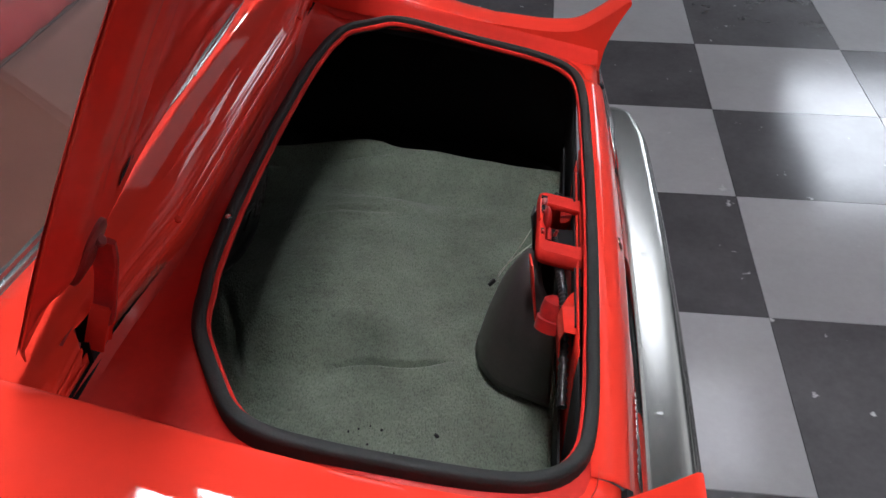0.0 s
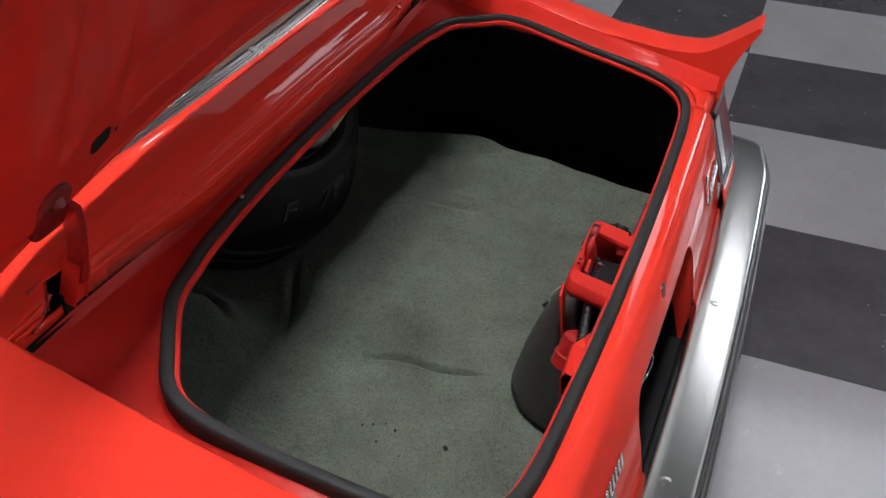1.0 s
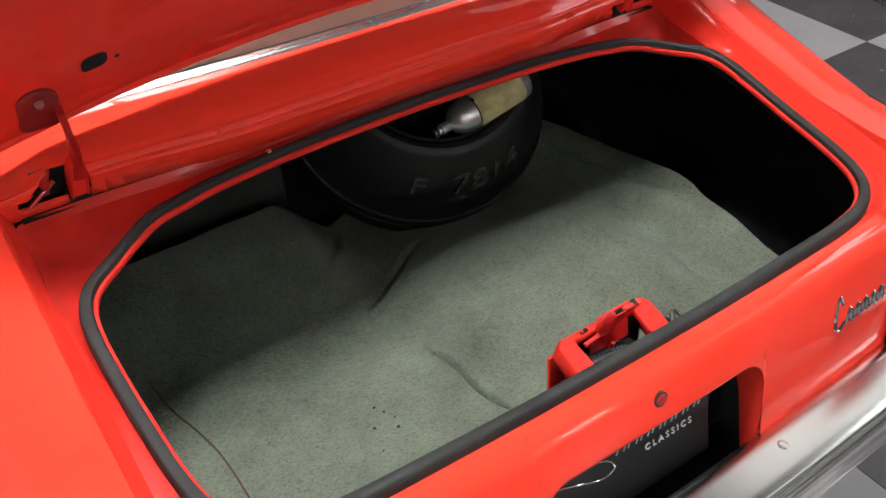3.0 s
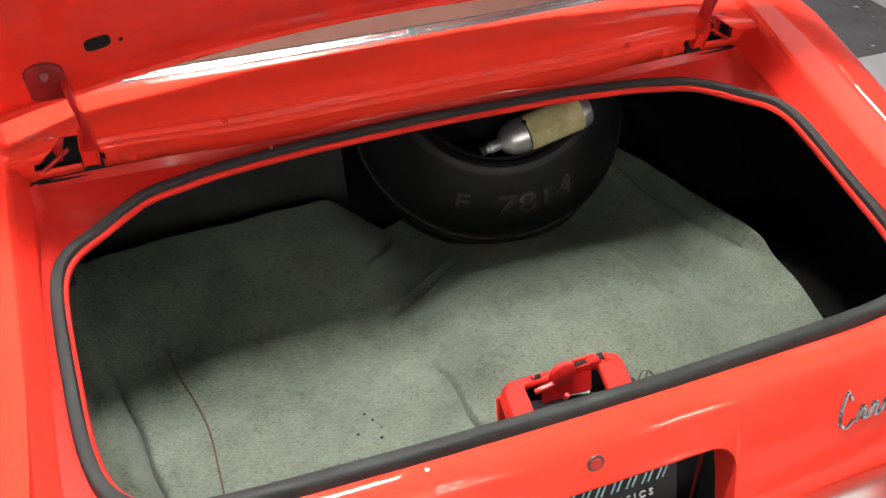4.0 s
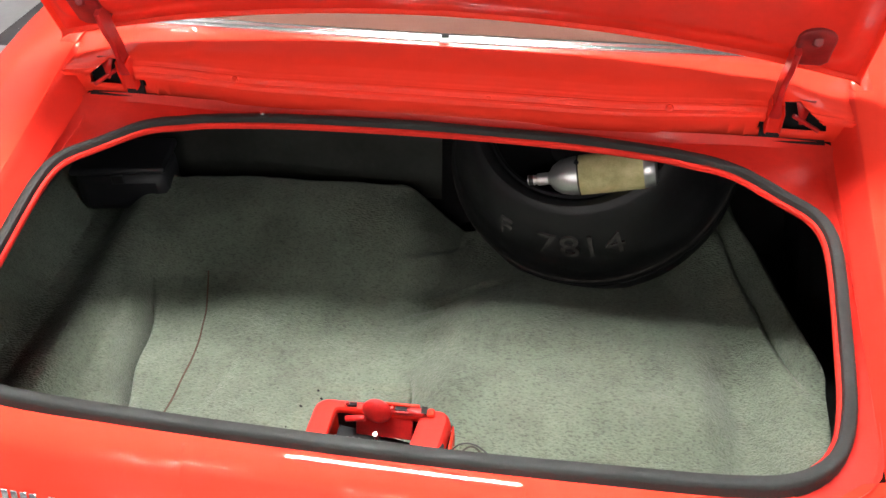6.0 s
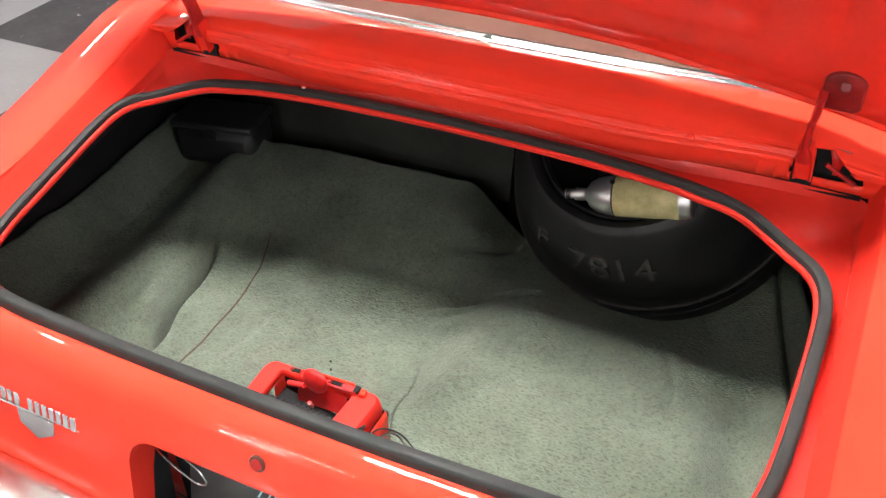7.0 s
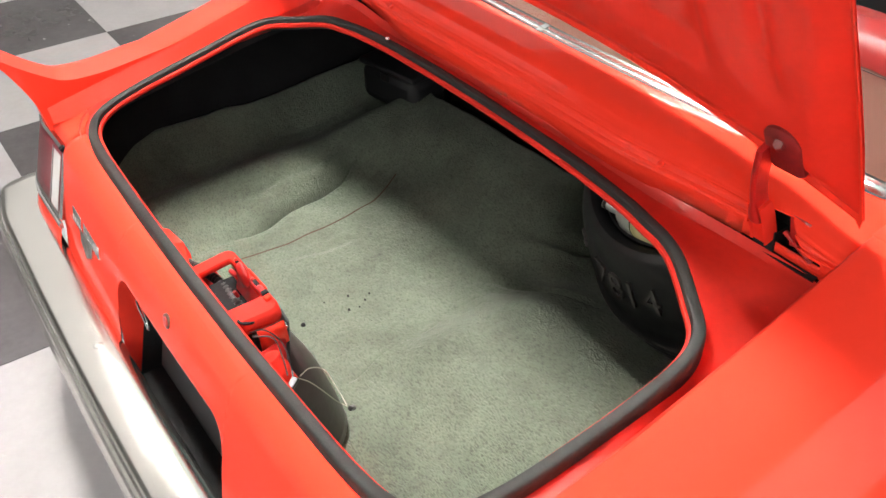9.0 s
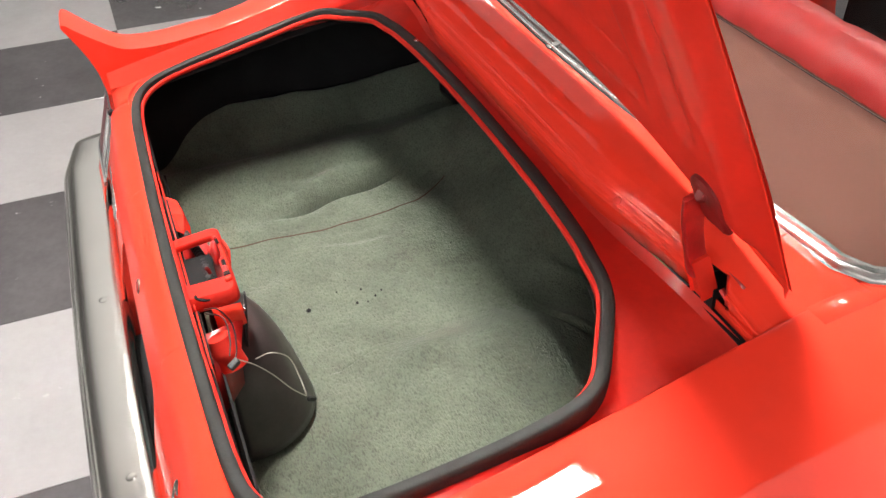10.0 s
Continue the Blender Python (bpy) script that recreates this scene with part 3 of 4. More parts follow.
cowl = part("rear_cowl", bm, RED, car, "red cowl panel below the rear window")
cowl.data.set_sharp_from_angle(angle=radians(24))
th = cowl.modifiers.new("thickness", "SOLIDIFY")
th.thickness, th.offset = 0.0015, 0.0
# cowl end pieces reaching the quarters
for sx in (-1, 1):
    rows = []
    for f in np.linspace(0, 1, 8):
        y = 0.69 + 0.5 * f
        rows.append([(sx * 0.63, y, deck_z(y) + 0.002), (sx * 0.64, y, deck_z(y) + 0.0015), (sx * 0.66, y, deck_z(y) + 0.003)])
    loft("sail_panel_base", rows, RED, car, "red base of the roof pillar", thick=0.001)
for x in (-0.32, 0.088, 0.36):
    part("rubber_stop", cyl_bm(0.007, 0.005, 0.004, (x, 0.612, 0.9505), (35, 0, 0)), RED, car, "red painted bump stop", bevel=0.002)

# Window moulding, glass, parcel tray and seat.
mp = [(x, cowl_top(x)[0] + 0.004, cowl_top(x)[1] - 0.002) for x in np.linspace(-0.60, 0.60, 50)]
mp = [(-0.675, 0.98, 1.05), (-0.672, 0.88, 1.005), (-0.655, 0.80, 0.975)] + mp + [(0.655, 0.80, 0.975), (0.672, 0.88, 1.005), (0.675, 0.98, 1.05)]
mould = sweep("window_moulding", spline(mp, 90), [(-0.017, -0.003), (-0.0155, 0.003), (-0.010, 0.0055), (-0.006, 0.0035), (-0.001, 0.008), (0.004, 0.0075), (0.008, 0.0035), (0.011, 0.0035), (0.013, -0.003)], MOULD, car, "bright chrome window moulding", up=(0, -0.4, 1))
part("joint_clip", box_bm((0.014, 0.024, 0.003), (0.006, 0.700, 0.9990), (12, 0, 0)), MOULD, mould, "chrome joint clip", bevel=0.002)
rows = []
for x in np.linspace(-0.63, 0.63, 30):
    yf, zf = cowl_top(x)
    rows.append([(x, yf + 0.014 + 0.62 * f, zf + 0.004 + (0.30 - 0.04 * (x / 0.6) ** 2) * f - 0.03 * f * f) for f in np.linspace(0, 1, 10)])
win = loft("rear_window", rows, GLASS, car, "curved rear window glass")
win.visible_shadow = False
loft("parcel_tray", [[(x, y, 0.950) for y in np.linspace(0.70, 1.08, 8)] for x in np.linspace(-0.64, 0.64, 12)], TRAY, car, "brown parcel shelf behind the seat", thick=0.004)
loft("tray_edge", [[(x, 1.064, 0.946), (x, 1.068, 0.952), (x, 1.076, 0.950)] for x in np.linspace(-0.64, 0.64, 8)], PLASTIC, car, thick=0.002)
rows = []
for x in np.linspace(-0.66, 0.66, 45):
    rib = 0.006 * abs(math.sin(x * 26)) ** 0.5
    rows.append([(x, 1.085 + 0.012, 0.90), (x, 1.082 - rib, 0.955), (x, 1.092 - rib * 0.5, 0.985), (x, 1.125, 1.004 + rib * 0.7), (x, 1.17, 0.998 + rib * 0.7), (x, 1.215, 0.965), (x, 1.25, 0.90), (x, 1.33, 0.75), (x, 1.36, 0.55)])
loft("seat_back", rows, VINYL, car, "red vinyl rear seat back with stitched flutes", thick=0.004)
part("cabin_floor", box_bm((1.5, 1.1, 0.02), (0, 1.72, 0.45)), BLACK, car)
part("cabin_front", box_bm((1.7, 0.02, 0.7), (0, 2.19, 0.66)), BLACK, car)


# Boot lid, raised. v runs from the front edge at the hinges up to the rear edge.
LID_DIR = Vector((0, -0.461, 0.887))
LID_IN = Vector((0, -0.887, -0.461))
LID_O = Vector((0, 0.660, 1.066))


def lid_pt(x, v, d=0.0):
    front = -0.010 - 0.060 * (abs(x) / 0.62) ** 2
    vv = front + v * (0.60 - front)
    crown = 0.030 * (x / 0.62) ** 2 + 0.012 * (2 * v - 1) ** 2 - 0.012
    return LID_O + Vector((x, 0, 0)) + LID_DIR * vv + LID_IN * (crown + d)


lid = new("boot_lid")
LX = np.concatenate([[-0.63, -0.627], np.linspace(-0.62, 0.62, 80), [0.627, 0.63]])
LV = np.concatenate([[0, 0.004], np.linspace(0.012, 0.988, 56), [0.996, 1]])
skin = [[lid_pt(x, v, 0.006 * (1 - min(1, min(v, 1 - v) / 0.012)) + 0.006 * smooth01(0.622, 0.63, abs(x))) for v in LV] for x in LX]
loft("outer_skin", skin, RED, lid, "glossy red outer skin", thick=0.0016)


def lid_depth(x, v):
    """Height of the pressed inner panel: a raised frame, a sunk middle field and upright channels beside it."""
    a, up, down = abs(x), v * 0.62, (1 - v) * 0.62
    edge = min(0.63 - a, up, down)
    d = 0.0015 + 0.006 * smooth01(0.006, 0.02, edge) + 0.022 * smooth01(0.014, 0.070, up) * smooth01(0.014, 0.050, 0.63 - a) * smooth01(0.014, 0.06, down)
    d -= 0.015 * smooth01(0.445, 0.400, a) * smooth01(0.108, 0.150, up) * smooth01(0.08, 0.12, down) * (1 - smooth01(0.035, 0.015, a))
    d -= 0.009 * math.exp(-((a - 0.523) / 0.014) ** 2) * smooth01(0.135, 0.168, up) * smooth01(0.07, 0.10, down)
    d -= 0.005 * math.exp(-((a - 0.578) / 0.010) ** 2) * smooth01(0.205, 0.24, up) * smooth01(0.07, 0.10, down)
    return d + 0.002 * noise.noise(Vector((x * 9, v * 6, 2.0)))


IX = np.concatenate([[-0.6295], np.linspace(-0.624, 0.624, 130), [0.6295]])
IV = np.concatenate([[0.001], np.linspace(0.010, 0.99, 84), [0.999]])
inner_rows = [[lid_pt(x, v, lid_depth(x, v)) for v in IV] for x in IX]
loft("inner_panel", inner_rows, RED_IN, lid, "red painted inner panel with pressed ribs")
def lid_hole(name, x, v, rx, rv, label=""):
    """A dark punched hole with rounded corners, lying on the inner panel."""
    b = bmesh.new()
    loop = []
    for k in range(28):
        a = 2 * math.pi * k / 28
        u, w = math.copysign(abs(math.cos(a)) ** 0.6, math.cos(a)) * rx, math.copysign(abs(math.sin(a)) ** 0.6, math.sin(a)) * rv
        loop.append(b.verts.new(lid_pt(x + u, v + w / 0.62, lid_depth(x + u, v + w / 0.62) + 0.0014)))
    b.faces.new(loop)
    part(name, b, BLACK, lid, label, smooth=False)


lid_hole("access_hole", -0.464, 0.182, 0.0175, 0.0115, "dark oval access hole")
lid_hole("small_hole", -0.434, 0.172, 0.003, 0.003)
lid.parent = car


# Hinges: a strap from a pocket in the cowl up to a rounded plate on the lid.
LID_ROT = Matrix((Vector((1, 0, 0)), LID_DIR, LID_IN)).transposed().to_4x4()


def hinge(sx):
    # clevis: an open channel standing in the pocket
    rows = []
    for x, y, z in spline([(0.518, 0.643, 0.908), (0.517, 0.638, 0.925), (0.516, 0.632, 0.942), (0.515, 0.627, 0.958), (0.514, 0.624, 0.966)], 14):
        w = 0.0125 - 0.003 * smooth01(0.945, 0.966, z)
        rows.append([(sx * (x + p * w), y + q, z + 0.3 * q) for p, q in ((-1, 0.012), (-1, -0.007), (-0.88, -0.010), (-0.66, -0.0065), (0.66, -0.0065), (0.88, -0.010), (1, -0.007), (1, 0.012))])
    strap = loft("hinge", rows, RED_IN, car, "red painted lid hinge", closed_c=True, caps=True)
    # blade: a narrow gooseneck arm, deep from front to back, up to the lid
    rows = []
    for x, y, z, dy in [(*p, 0.012 + 0.004 * smooth01(1.0, 1.06, p[2])) for p in spline([(0.514, 0.632, 0.944), (0.513, 0.626, 0.962), (0.512, 0.620, 0.985), (0.513, 0.614, 1.008), (0.516, 0.609, 1.030), (0.519, 0.606, 1.062)], 24)]:
        w = 0.0045 + 0.004 * smooth01(0.975, 0.95, z)
        rows.append([(sx * (x + p * w), y + q * dy, z + 0.4 * q * dy) for p, q in ((-1, 0.9), (-1, -0.85), (-0.5, -1), (0.5, -1), (1, -0.85), (1, 0.9))])
    loft("hinge_arm", rows, SHADE_MAROON, strap, "narrow dark red gooseneck arm", closed_c=True, caps=True)
    # plate on the lid with a rounded head
    b = bmesh.new()
    loop = [(0.026 * math.cos(radians(a)), 0.018 + 0.022 * math.sin(radians(a))) for a in range(0, 181, 15)] + [(-0.026, -0.03), (-0.018, -0.038), (0.018, -0.038), (0.026, -0.03)]
    pm = Matrix.Translation((sx * 0.541, 0.607, 1.060)) @ LID_ROT
    vs = [[b.verts.new(pm @ Vector((u * k, v * k, d))) for u, v in loop] for d, k in ((-0.030, 1.0), (0.000, 1.0), (0.003, 0.88))]
    b.faces.new(vs[2])
    for q in (0, 1):
        for i in range(len(loop)):
            j = (i + 1) % len(loop)
            b.faces.new((vs[q][i], vs[q][j], vs[q + 1][j], vs[q + 1][i]))
    part("hinge_plate", b, HINGE, strap, "rounded dark red hinge plate")
    part("hinge_bolt", cyl_bm(0.0085, 0.007, 0.007, tuple((pm @ Vector((0.0, 0.020, 0.005)))), (62.5, 0, 0), 6), HINGE, strap, "dark red hex bolt", bevel=0.001)
    # black slab, floor and root standing for shade in the hinge hollow
    pocket = part("hinge_pocket", box_bm((0.140, 0.012, 0.078), (sx * 0.538, 0.682, 0.899)), BLACK, car, "black slab for the dark hinge hollow")
    part("spring_rod", cyl_bm(0.0035, 0.0035, 0.05, (sx * 0.566, 0.648, 0.919), (0, -58 * sx, 8), 12), SHADE_MAROON, pocket)
    part("pocket_floor", box_bm((0.118, 0.022, 0.002), (sx * 0.541, 0.654, 0.8885), (8, 0, 0)), BLACK, pocket)
    part("hinge_root", box_bm((0.030, 0.030, 0.030), (sx * 0.517, 0.662, 0.905)), BLACK, pocket)
    rows = [[(sx * 0.544, 0.650, 0.958), (sx * 0.574, 0.652, 0.955)], [(sx * 0.551, 0.647, 0.938), (sx * 0.566, 0.649, 0.936)], [(sx * 0.556, 0.645, 0.918), (sx * 0.562, 0.647, 0.917)]]
    loft("pocket_tongue", rows, SHADE_MAROON, pocket, thick=0.002)


for sx in (-1, 1):
    hinge(sx)


# ---- inside the boot ----
def crease_x(y):
    """Line along which the carpet is tucked beside the right wheel arch."""
    return float(np.interp(y, (0.40, 0.50, 0.59, 0.65, 0.78, 0.92, 1.02), (0.665, 0.640, 0.606, 0.590, 0.560, 0.520, 0.495)))


def near_line(x, y, line):
    """Distance in plan from (x, y) to a polyline, and how far along it (0 to 1)."""
    best, along = 9.0, 0.0
    for i, ((ax, ay), (bx, by)) in enumerate(zip(line, line[1:])):
        f = min(1.0, max(0.0, ((x - ax) * (bx - ax) + (y - ay) * (by - ay)) / ((bx - ax) ** 2 + (by - ay) ** 2)))
        d = math.hypot(x - ax - f * (bx - ax), y - ay - f * (by - ay))
        if d < best:
            best, along = d, (i + f) / (len(line) - 1)
    return best, along


CREASES = [([(-0.115, 0.760), (-0.085, 0.79), (-0.035, 0.850), (-0.010, 0.90), (0.0, 0.96)], 0.013, 0.010), ([(0.150, 0.765), (0.085, 0.738), (0.030, 0.710), (-0.065, 0.672), (-0.11, 0.64)], 0.008, 0.008),
           ([(0.355, 0.72), (0.385, 0.65), (0.408, 0.59), (0.418, 0.50), (0.43, 0.43)], 0.0045, 0.007), ([(-0.40, 0.36), (-0.375, 0.45), (-0.37, 0.54)], 0.003, 0.010),
           ([(-0.62, 0.33), (-0.60, 0.40), (-0.61, 0.47)], 0.004, 0.012), ([(-0.585, 0.47), (-0.60, 0.55), (-0.645, 0.63)], 0.005, 0.014)]


def floor_z(x, y):
    z = 0.424 + 0.125 * smooth01(0.62, 0.88, y) * smooth01(0.02, -0.14, x) * (1 - 0.45 * smooth01(-0.56, -0.76, x)) + 0.16 * smooth01(0.96, 1.2, y)
    z += 0.055 * smooth01(-0.05, 0.07, x) * smooth01(0.56, 0.46, x) * smooth01(0.32, 0.46, y) * smooth01(0.92, 0.62, y)
    z += 0.050 * smooth01(-0.515, -0.63, x) * smooth01(0.86, 0.66, y) + 0.025 * smooth01(-0.60, -0.665, x) - 0.035 * smooth01(-0.665, -0.75, x) + 0.085 * smooth01(-0.775, -0.865, x)
    xc = crease_x(y)
    z += 0.075 * smooth01(xc - 0.13, xc, x) - 0.045 * smooth01(xc + 0.035, xc + 0.075, x)
    back = smooth01(0.46, 0.58, y)
    z += back * (0.026 * math.exp(-((x - xc - 0.034) / 0.022) ** 2) - 0.018 * math.exp(-((x - xc) / 0.009) ** 2) + 0.010 * math.exp(-((x - xc + 0.03) / 0.022) ** 2) * smooth01(0.75, 0.62, y))
    z += 0.010 * noise.noise(Vector((x * 5, y * 5, 0.3))) + 0.006 * noise.noise(Vector((x * 11, y * 9, 4.1))) + 0.004 * noise.noise(Vector((x * 16, y * 16, 1.3)))
    # folds
    u = x + 0.02 - 0.14 * (0.43 - y) + 0.006 * math.sin(y * 38)
    mask = smooth01(0.27, 0.34, y) * smooth01(0.53, 0.45, y)
    z += mask * (0.009 * smooth01(-0.004, 0.004, u) * math.exp(-max(0.0, u) / 0.06) - 0.007 * math.exp(-((u + 0.003) / 0.0034) ** 2))
    c = x + 0.512 + 0.20 * (y - 0.28) + 0.004 * math.sin(y * 31)
    z -= (0.034 * math.exp(-(c / 0.0060) ** 2) + 0.010 * math.exp(-(c / 0.022) ** 2)) * smooth01(0.30, 0.42, y) * smooth01(0.67, 0.58, y)
    z += 0.014 * math.exp(-((c + 0.030) / 0.018) ** 2) * smooth01(0.24, 0.38, y) * smooth01(0.74, 0.62, y)
    for line, deep, wide in CREASES:
        d, along = near_line(x, y, line)
        if d < 4 * wide:
            z += smooth01(0.0, 0.25, along) * smooth01(1.0, 0.75, along) * deep * (0.45 * math.exp(-((d - 2.2 * wide) / wide) ** 2) - math.exp(-(d / wide) ** 2))
    z += 0.055 * math.exp(-((x - 0.475) / 0.055) ** 2 - ((y - 0.90) / 0.09) ** 2)
    z += 0.012 * math.exp(-((y - 0.62) / 0.03) ** 2) * math.exp(-((x + 0.02) / 0.05) ** 2)
    return z


def carpet_right(y):
    return float(np.interp(y, (0.08, 0.30, 0.42, 0.52, 0.68, 0.85, 0.95, 1.2), (0.625, 0.645, 0.665, 0.668, 0.638, 0.600, 0.568, 0.54)))


def carpet_front(x):
    return float(np.interp(x, (-0.87, -0.75, -0.66, -0.57, -0.44, -0.28, -0.12, 0.0, 0.1, 0.7), (0.88, 0.895, 0.90, 0.905, 0.912, 0.925, 0.94, 0.95, 0.99, 1.0))) + 0.01 * noise.noise(Vector((x * 7, 2, 0)))


rows = []
for x in np.concatenate([np.linspace(-0.865, -0.62, 36), np.linspace(-0.617, -0.505, 60), np.linspace(-0.50, -0.065, 64), np.linspace(-0.06, 0.045, 48), np.linspace(0.05, 0.52, 66), np.linspace(0.525, 0.668, 64)]):
    row = []
    for f in np.linspace(0, 1, 140):
        y = 0.085 + (carpet_front(x) - 0.085) * f
        xx = min(x, carpet_right(y) + (x - 0.668) * 0.05)
        row.append((xx, y, floor_z(xx, y)))
    rows.append(row)
loft("boot_carpet", rows, CARPET, car, "grey-green boot carpet with folds and crumbs", thick=0.004)
loft("boot_liner", [[(x, y, floor_z(x, y) - 0.075) for x in np.linspace(-0.885, 0.885, 60)] for y in np.linspace(0.085, 1.31, 40)], BLACK, car, "black bare boot floor", thick=0.003)
seam = [(x, y, floor_z(x, y) + 0.0025) for x, y in spline([(-0.452, 0.12, 0), (-0.450, 0.284, 0), (-0.448, 0.407, 0), (-0.450, 0.510, 0), (-0.464, 0.590, 0), (-0.482, 0.660, 0), (-0.492, 0.705, 0)], 60)[:, :2]]
sweep("carpet_seam", seam, [(-0.0024, -0.002), (-0.0014, 0.0006), (0.0014, 0.0006), (0.0024, -0.002)], CARPET_EDGE, car, "dark brown carpet seam")
for sx in (-1, 1):
    loft("boot_side", [[(sx * float(np.interp(y, (0.05, 0.14, 0.25, 0.38), (0.74, 0.81, 0.86, 0.885))), y, z) for z in np.linspace(0.40, 0.76, 5)] for y in np.linspace(0.06, 1.30, 24)], BLACK, car, "black boot side liner", thick=0.003)
    loft("wing_underside", [[(sx * 0.600, y, float(np.interp(y, (0.06, 0.5, 1.0), (0.745, 0.83, 0.88)))), (sx * 0.68, y, float(np.interp(y, (0.06, 0.5, 1.0), (0.75, 0.84, 0.89)))), (sx * 0.86, y, 0.75)] for y in np.linspace(0.05, 1.30, 8)], BLACK, car, thick=0.002)
part("back_panel", box_bm((0.70, 0.008, 0.50), (-0.41, 1.045, 0.72), (-10, 0, 0)), SHADE_AND_EDGE, car, "back panel coloured like boot carpet in shade")
loft("boot_bulkhead", [[(x, 1.06, 0.94), (x, 1.20, 0.80), (x, 1.29, 0.62), (x, 1.31, 0.40)] for x in np.linspace(-0.89, 0.89, 6)], BLACK, car, "black bulkhead behind the seat", thick=0.004)
part("shelf_underside", box_bm((1.16, 0.38, 0.004), (0, 0.87, 0.9425)), BLACK, car, "black underside of the parcel shelf")
part("boot_pan", box_bm((1.80, 1.24, 0.012), (0, 0.70, 0.39)), BLACK, car, "black boot pan below the carpet")
# inner rear wall: red middle, sides coloured black for shade
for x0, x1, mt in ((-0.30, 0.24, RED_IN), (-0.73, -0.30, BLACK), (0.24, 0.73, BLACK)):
    loft("rear_inner_wall", [[(x, 0.075, 0.742), (x, 0.078, 0.70), (x, 0.080, 0.64), (x, 0.083, 0.56), (x, 0.086, 0.46), (x, 0.088, 0.40)] for x in np.linspace(x0, x1, 16)], mt, car, "inner rear wall, sides blackened for shade", thick=0.002)
# two black sheets over the lower part of the wall
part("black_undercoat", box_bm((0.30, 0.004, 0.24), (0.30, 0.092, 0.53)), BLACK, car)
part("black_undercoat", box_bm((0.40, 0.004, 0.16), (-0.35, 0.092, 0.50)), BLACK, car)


# Latch bracket: a pressed hat with a hole, in which the catch sits.
latch = new("latch_bracket")
latch.parent = car


def rounded_loop(corners, r, z, n=6):
    """Corner points in plan, each rounded off with n points, laid on the bracket's sloping top."""
    pts = []
    k = len(corners)
    for i in range(k):
        p, a, c = np.array(corners[i]), np.array(corners[i - 1]), np.array(corners[(i + 1) % k])
        u, v = (a - p) / np.linalg.norm(a - p), (c - p) / np.linalg.norm(c - p)
        for f in np.linspace(0, 1, n):
            pts.append(p + u * r * (1 - f) ** 2 + v * r * f ** 2)
    return [(x, y, z + 0.16 * (y - 0.11) - 0.010 * smooth01(0.06, 0.12, abs(x - 0.02))) for x, y in pts]


ZL = 0.754
HOLE = [(0.067, 0.129), (-0.043, 0.129), (-0.046, 0.071), (0.058, 0.071)]
OUTER = [(0.104, 0.141), (-0.070, 0.141), (-0.076, 0.062), (0.094, 0.062)]


def spread(corners, d):
    c = np.mean(corners, axis=0)
    return [tuple(np.array(p) + np.sign(np.array(p) - c) * d) for p in corners]


hat = [rounded_loop(HOLE, 0.006, ZL - 0.009), rounded_loop(HOLE, 0.006, ZL - 0.002), rounded_loop(spread(HOLE, 0.0012), 0.007, ZL), rounded_loop(spread(OUTER, -0.003), 0.014, ZL + 0.001),
       rounded_loop(OUTER, 0.015, ZL - 0.002), rounded_loop(spread(OUTER, 0.002), 0.016, ZL - 0.012), rounded_loop(spread(OUTER, 0.0025), 0.016, ZL - 0.020)]
loft("bracket", hat, RED_DULL, latch, "pressed red bracket with a tapered hole", closed_c=True, thick=0.0015)
b = box_bm((0.074, 0.003, 0.040), (0.020, 0.127, 0.738), (-14, 0, 0))
part("catch_plate", b, SHADE_MAROON, latch, "dark red catch plate", bevel=0.001)
dome = bmesh.new()
bmesh.ops.create_uvsphere(dome, u_segments=24, v_segments=14, radius=1.0, matrix=pose(0.012, 0.126, 0.762) @ Matrix.Diagonal((0.019, 0.007, 0.021, 1)))
part("catch_tongue", dome, SHADE_MAROON, latch, "rounded red catch tongue, darkened for shade")
# Two black plates stand for the shade inside the hat.
part("catch_void", box_bm((0.112, 0.052, 0.003), (0.014, 0.102, 0.712), (0, 12, 0)), BLACK, latch)
part("catch_back", box_bm((0.108, 0.003, 0.036), (0.010, 0.136, 0.722)), BLACK, latch)
part("catch_claw", box_bm((0.022, 0.010, 0.010), (0.062, 0.132, 0.7615), (8, 0, -4)), SHADE_MAROON, latch, bevel=0.003)
part("claw_jaw", box_bm((0.009, 0.011, 0.007), (0.080, 0.1325, 0.7615), (8, 0, 6)), RED, latch, bevel=0.002)
part("claw_gap", box_bm((0.007, 0.010, 0.004), (0.0715, 0.1325, 0.7650), (8, 0, 0)), BLACK, latch)
part("catch_slot", box_bm((0.016, 0.0055, 0.004), (0.042, 0.1335, 0.7618), (8, 0, 0)), BLACK, latch)
part("catch_slot", box_bm((0.012, 0.0050, 0.004), (-0.022, 0.1335, 0.7600), (8, 0, 4)), BLACK, latch)
part("catch_rail", box_bm((0.058, 0.003, 0.008), (0.036, 0.1385, 0.7625), (8, -3, 0)), RED, latch, bevel=0.001)
part("catch_ridge", box_bm((0.036, 0.003, 0.006), (0.036, 0.1290, 0.7595), (8, -2, 0)), SHADE_MAROON, latch, bevel=0.001)
for x in (-0.028, 0.030, 0.052):
    part("catch_rivet", cyl_bm(0.0032, 0.0025, 0.004, (x, 0.1325, 0.7635), (8, 0, 0), 10), SHADE_MAROON, latch, bevel=0.0008)
part("catch_spring", cyl_bm(0.004, 0.004, 0.026, (-0.016, 0.122, 0.748), (0, 78, 0), 10), SHADE_MAROON, latch)
part("catch_stud", cyl_bm(0.003, 0.003, 0.012, (0.012, 0.110, 0.733), (20, 0, 0), 10), SHADE_MAROON, latch)
b = bmesh.new()
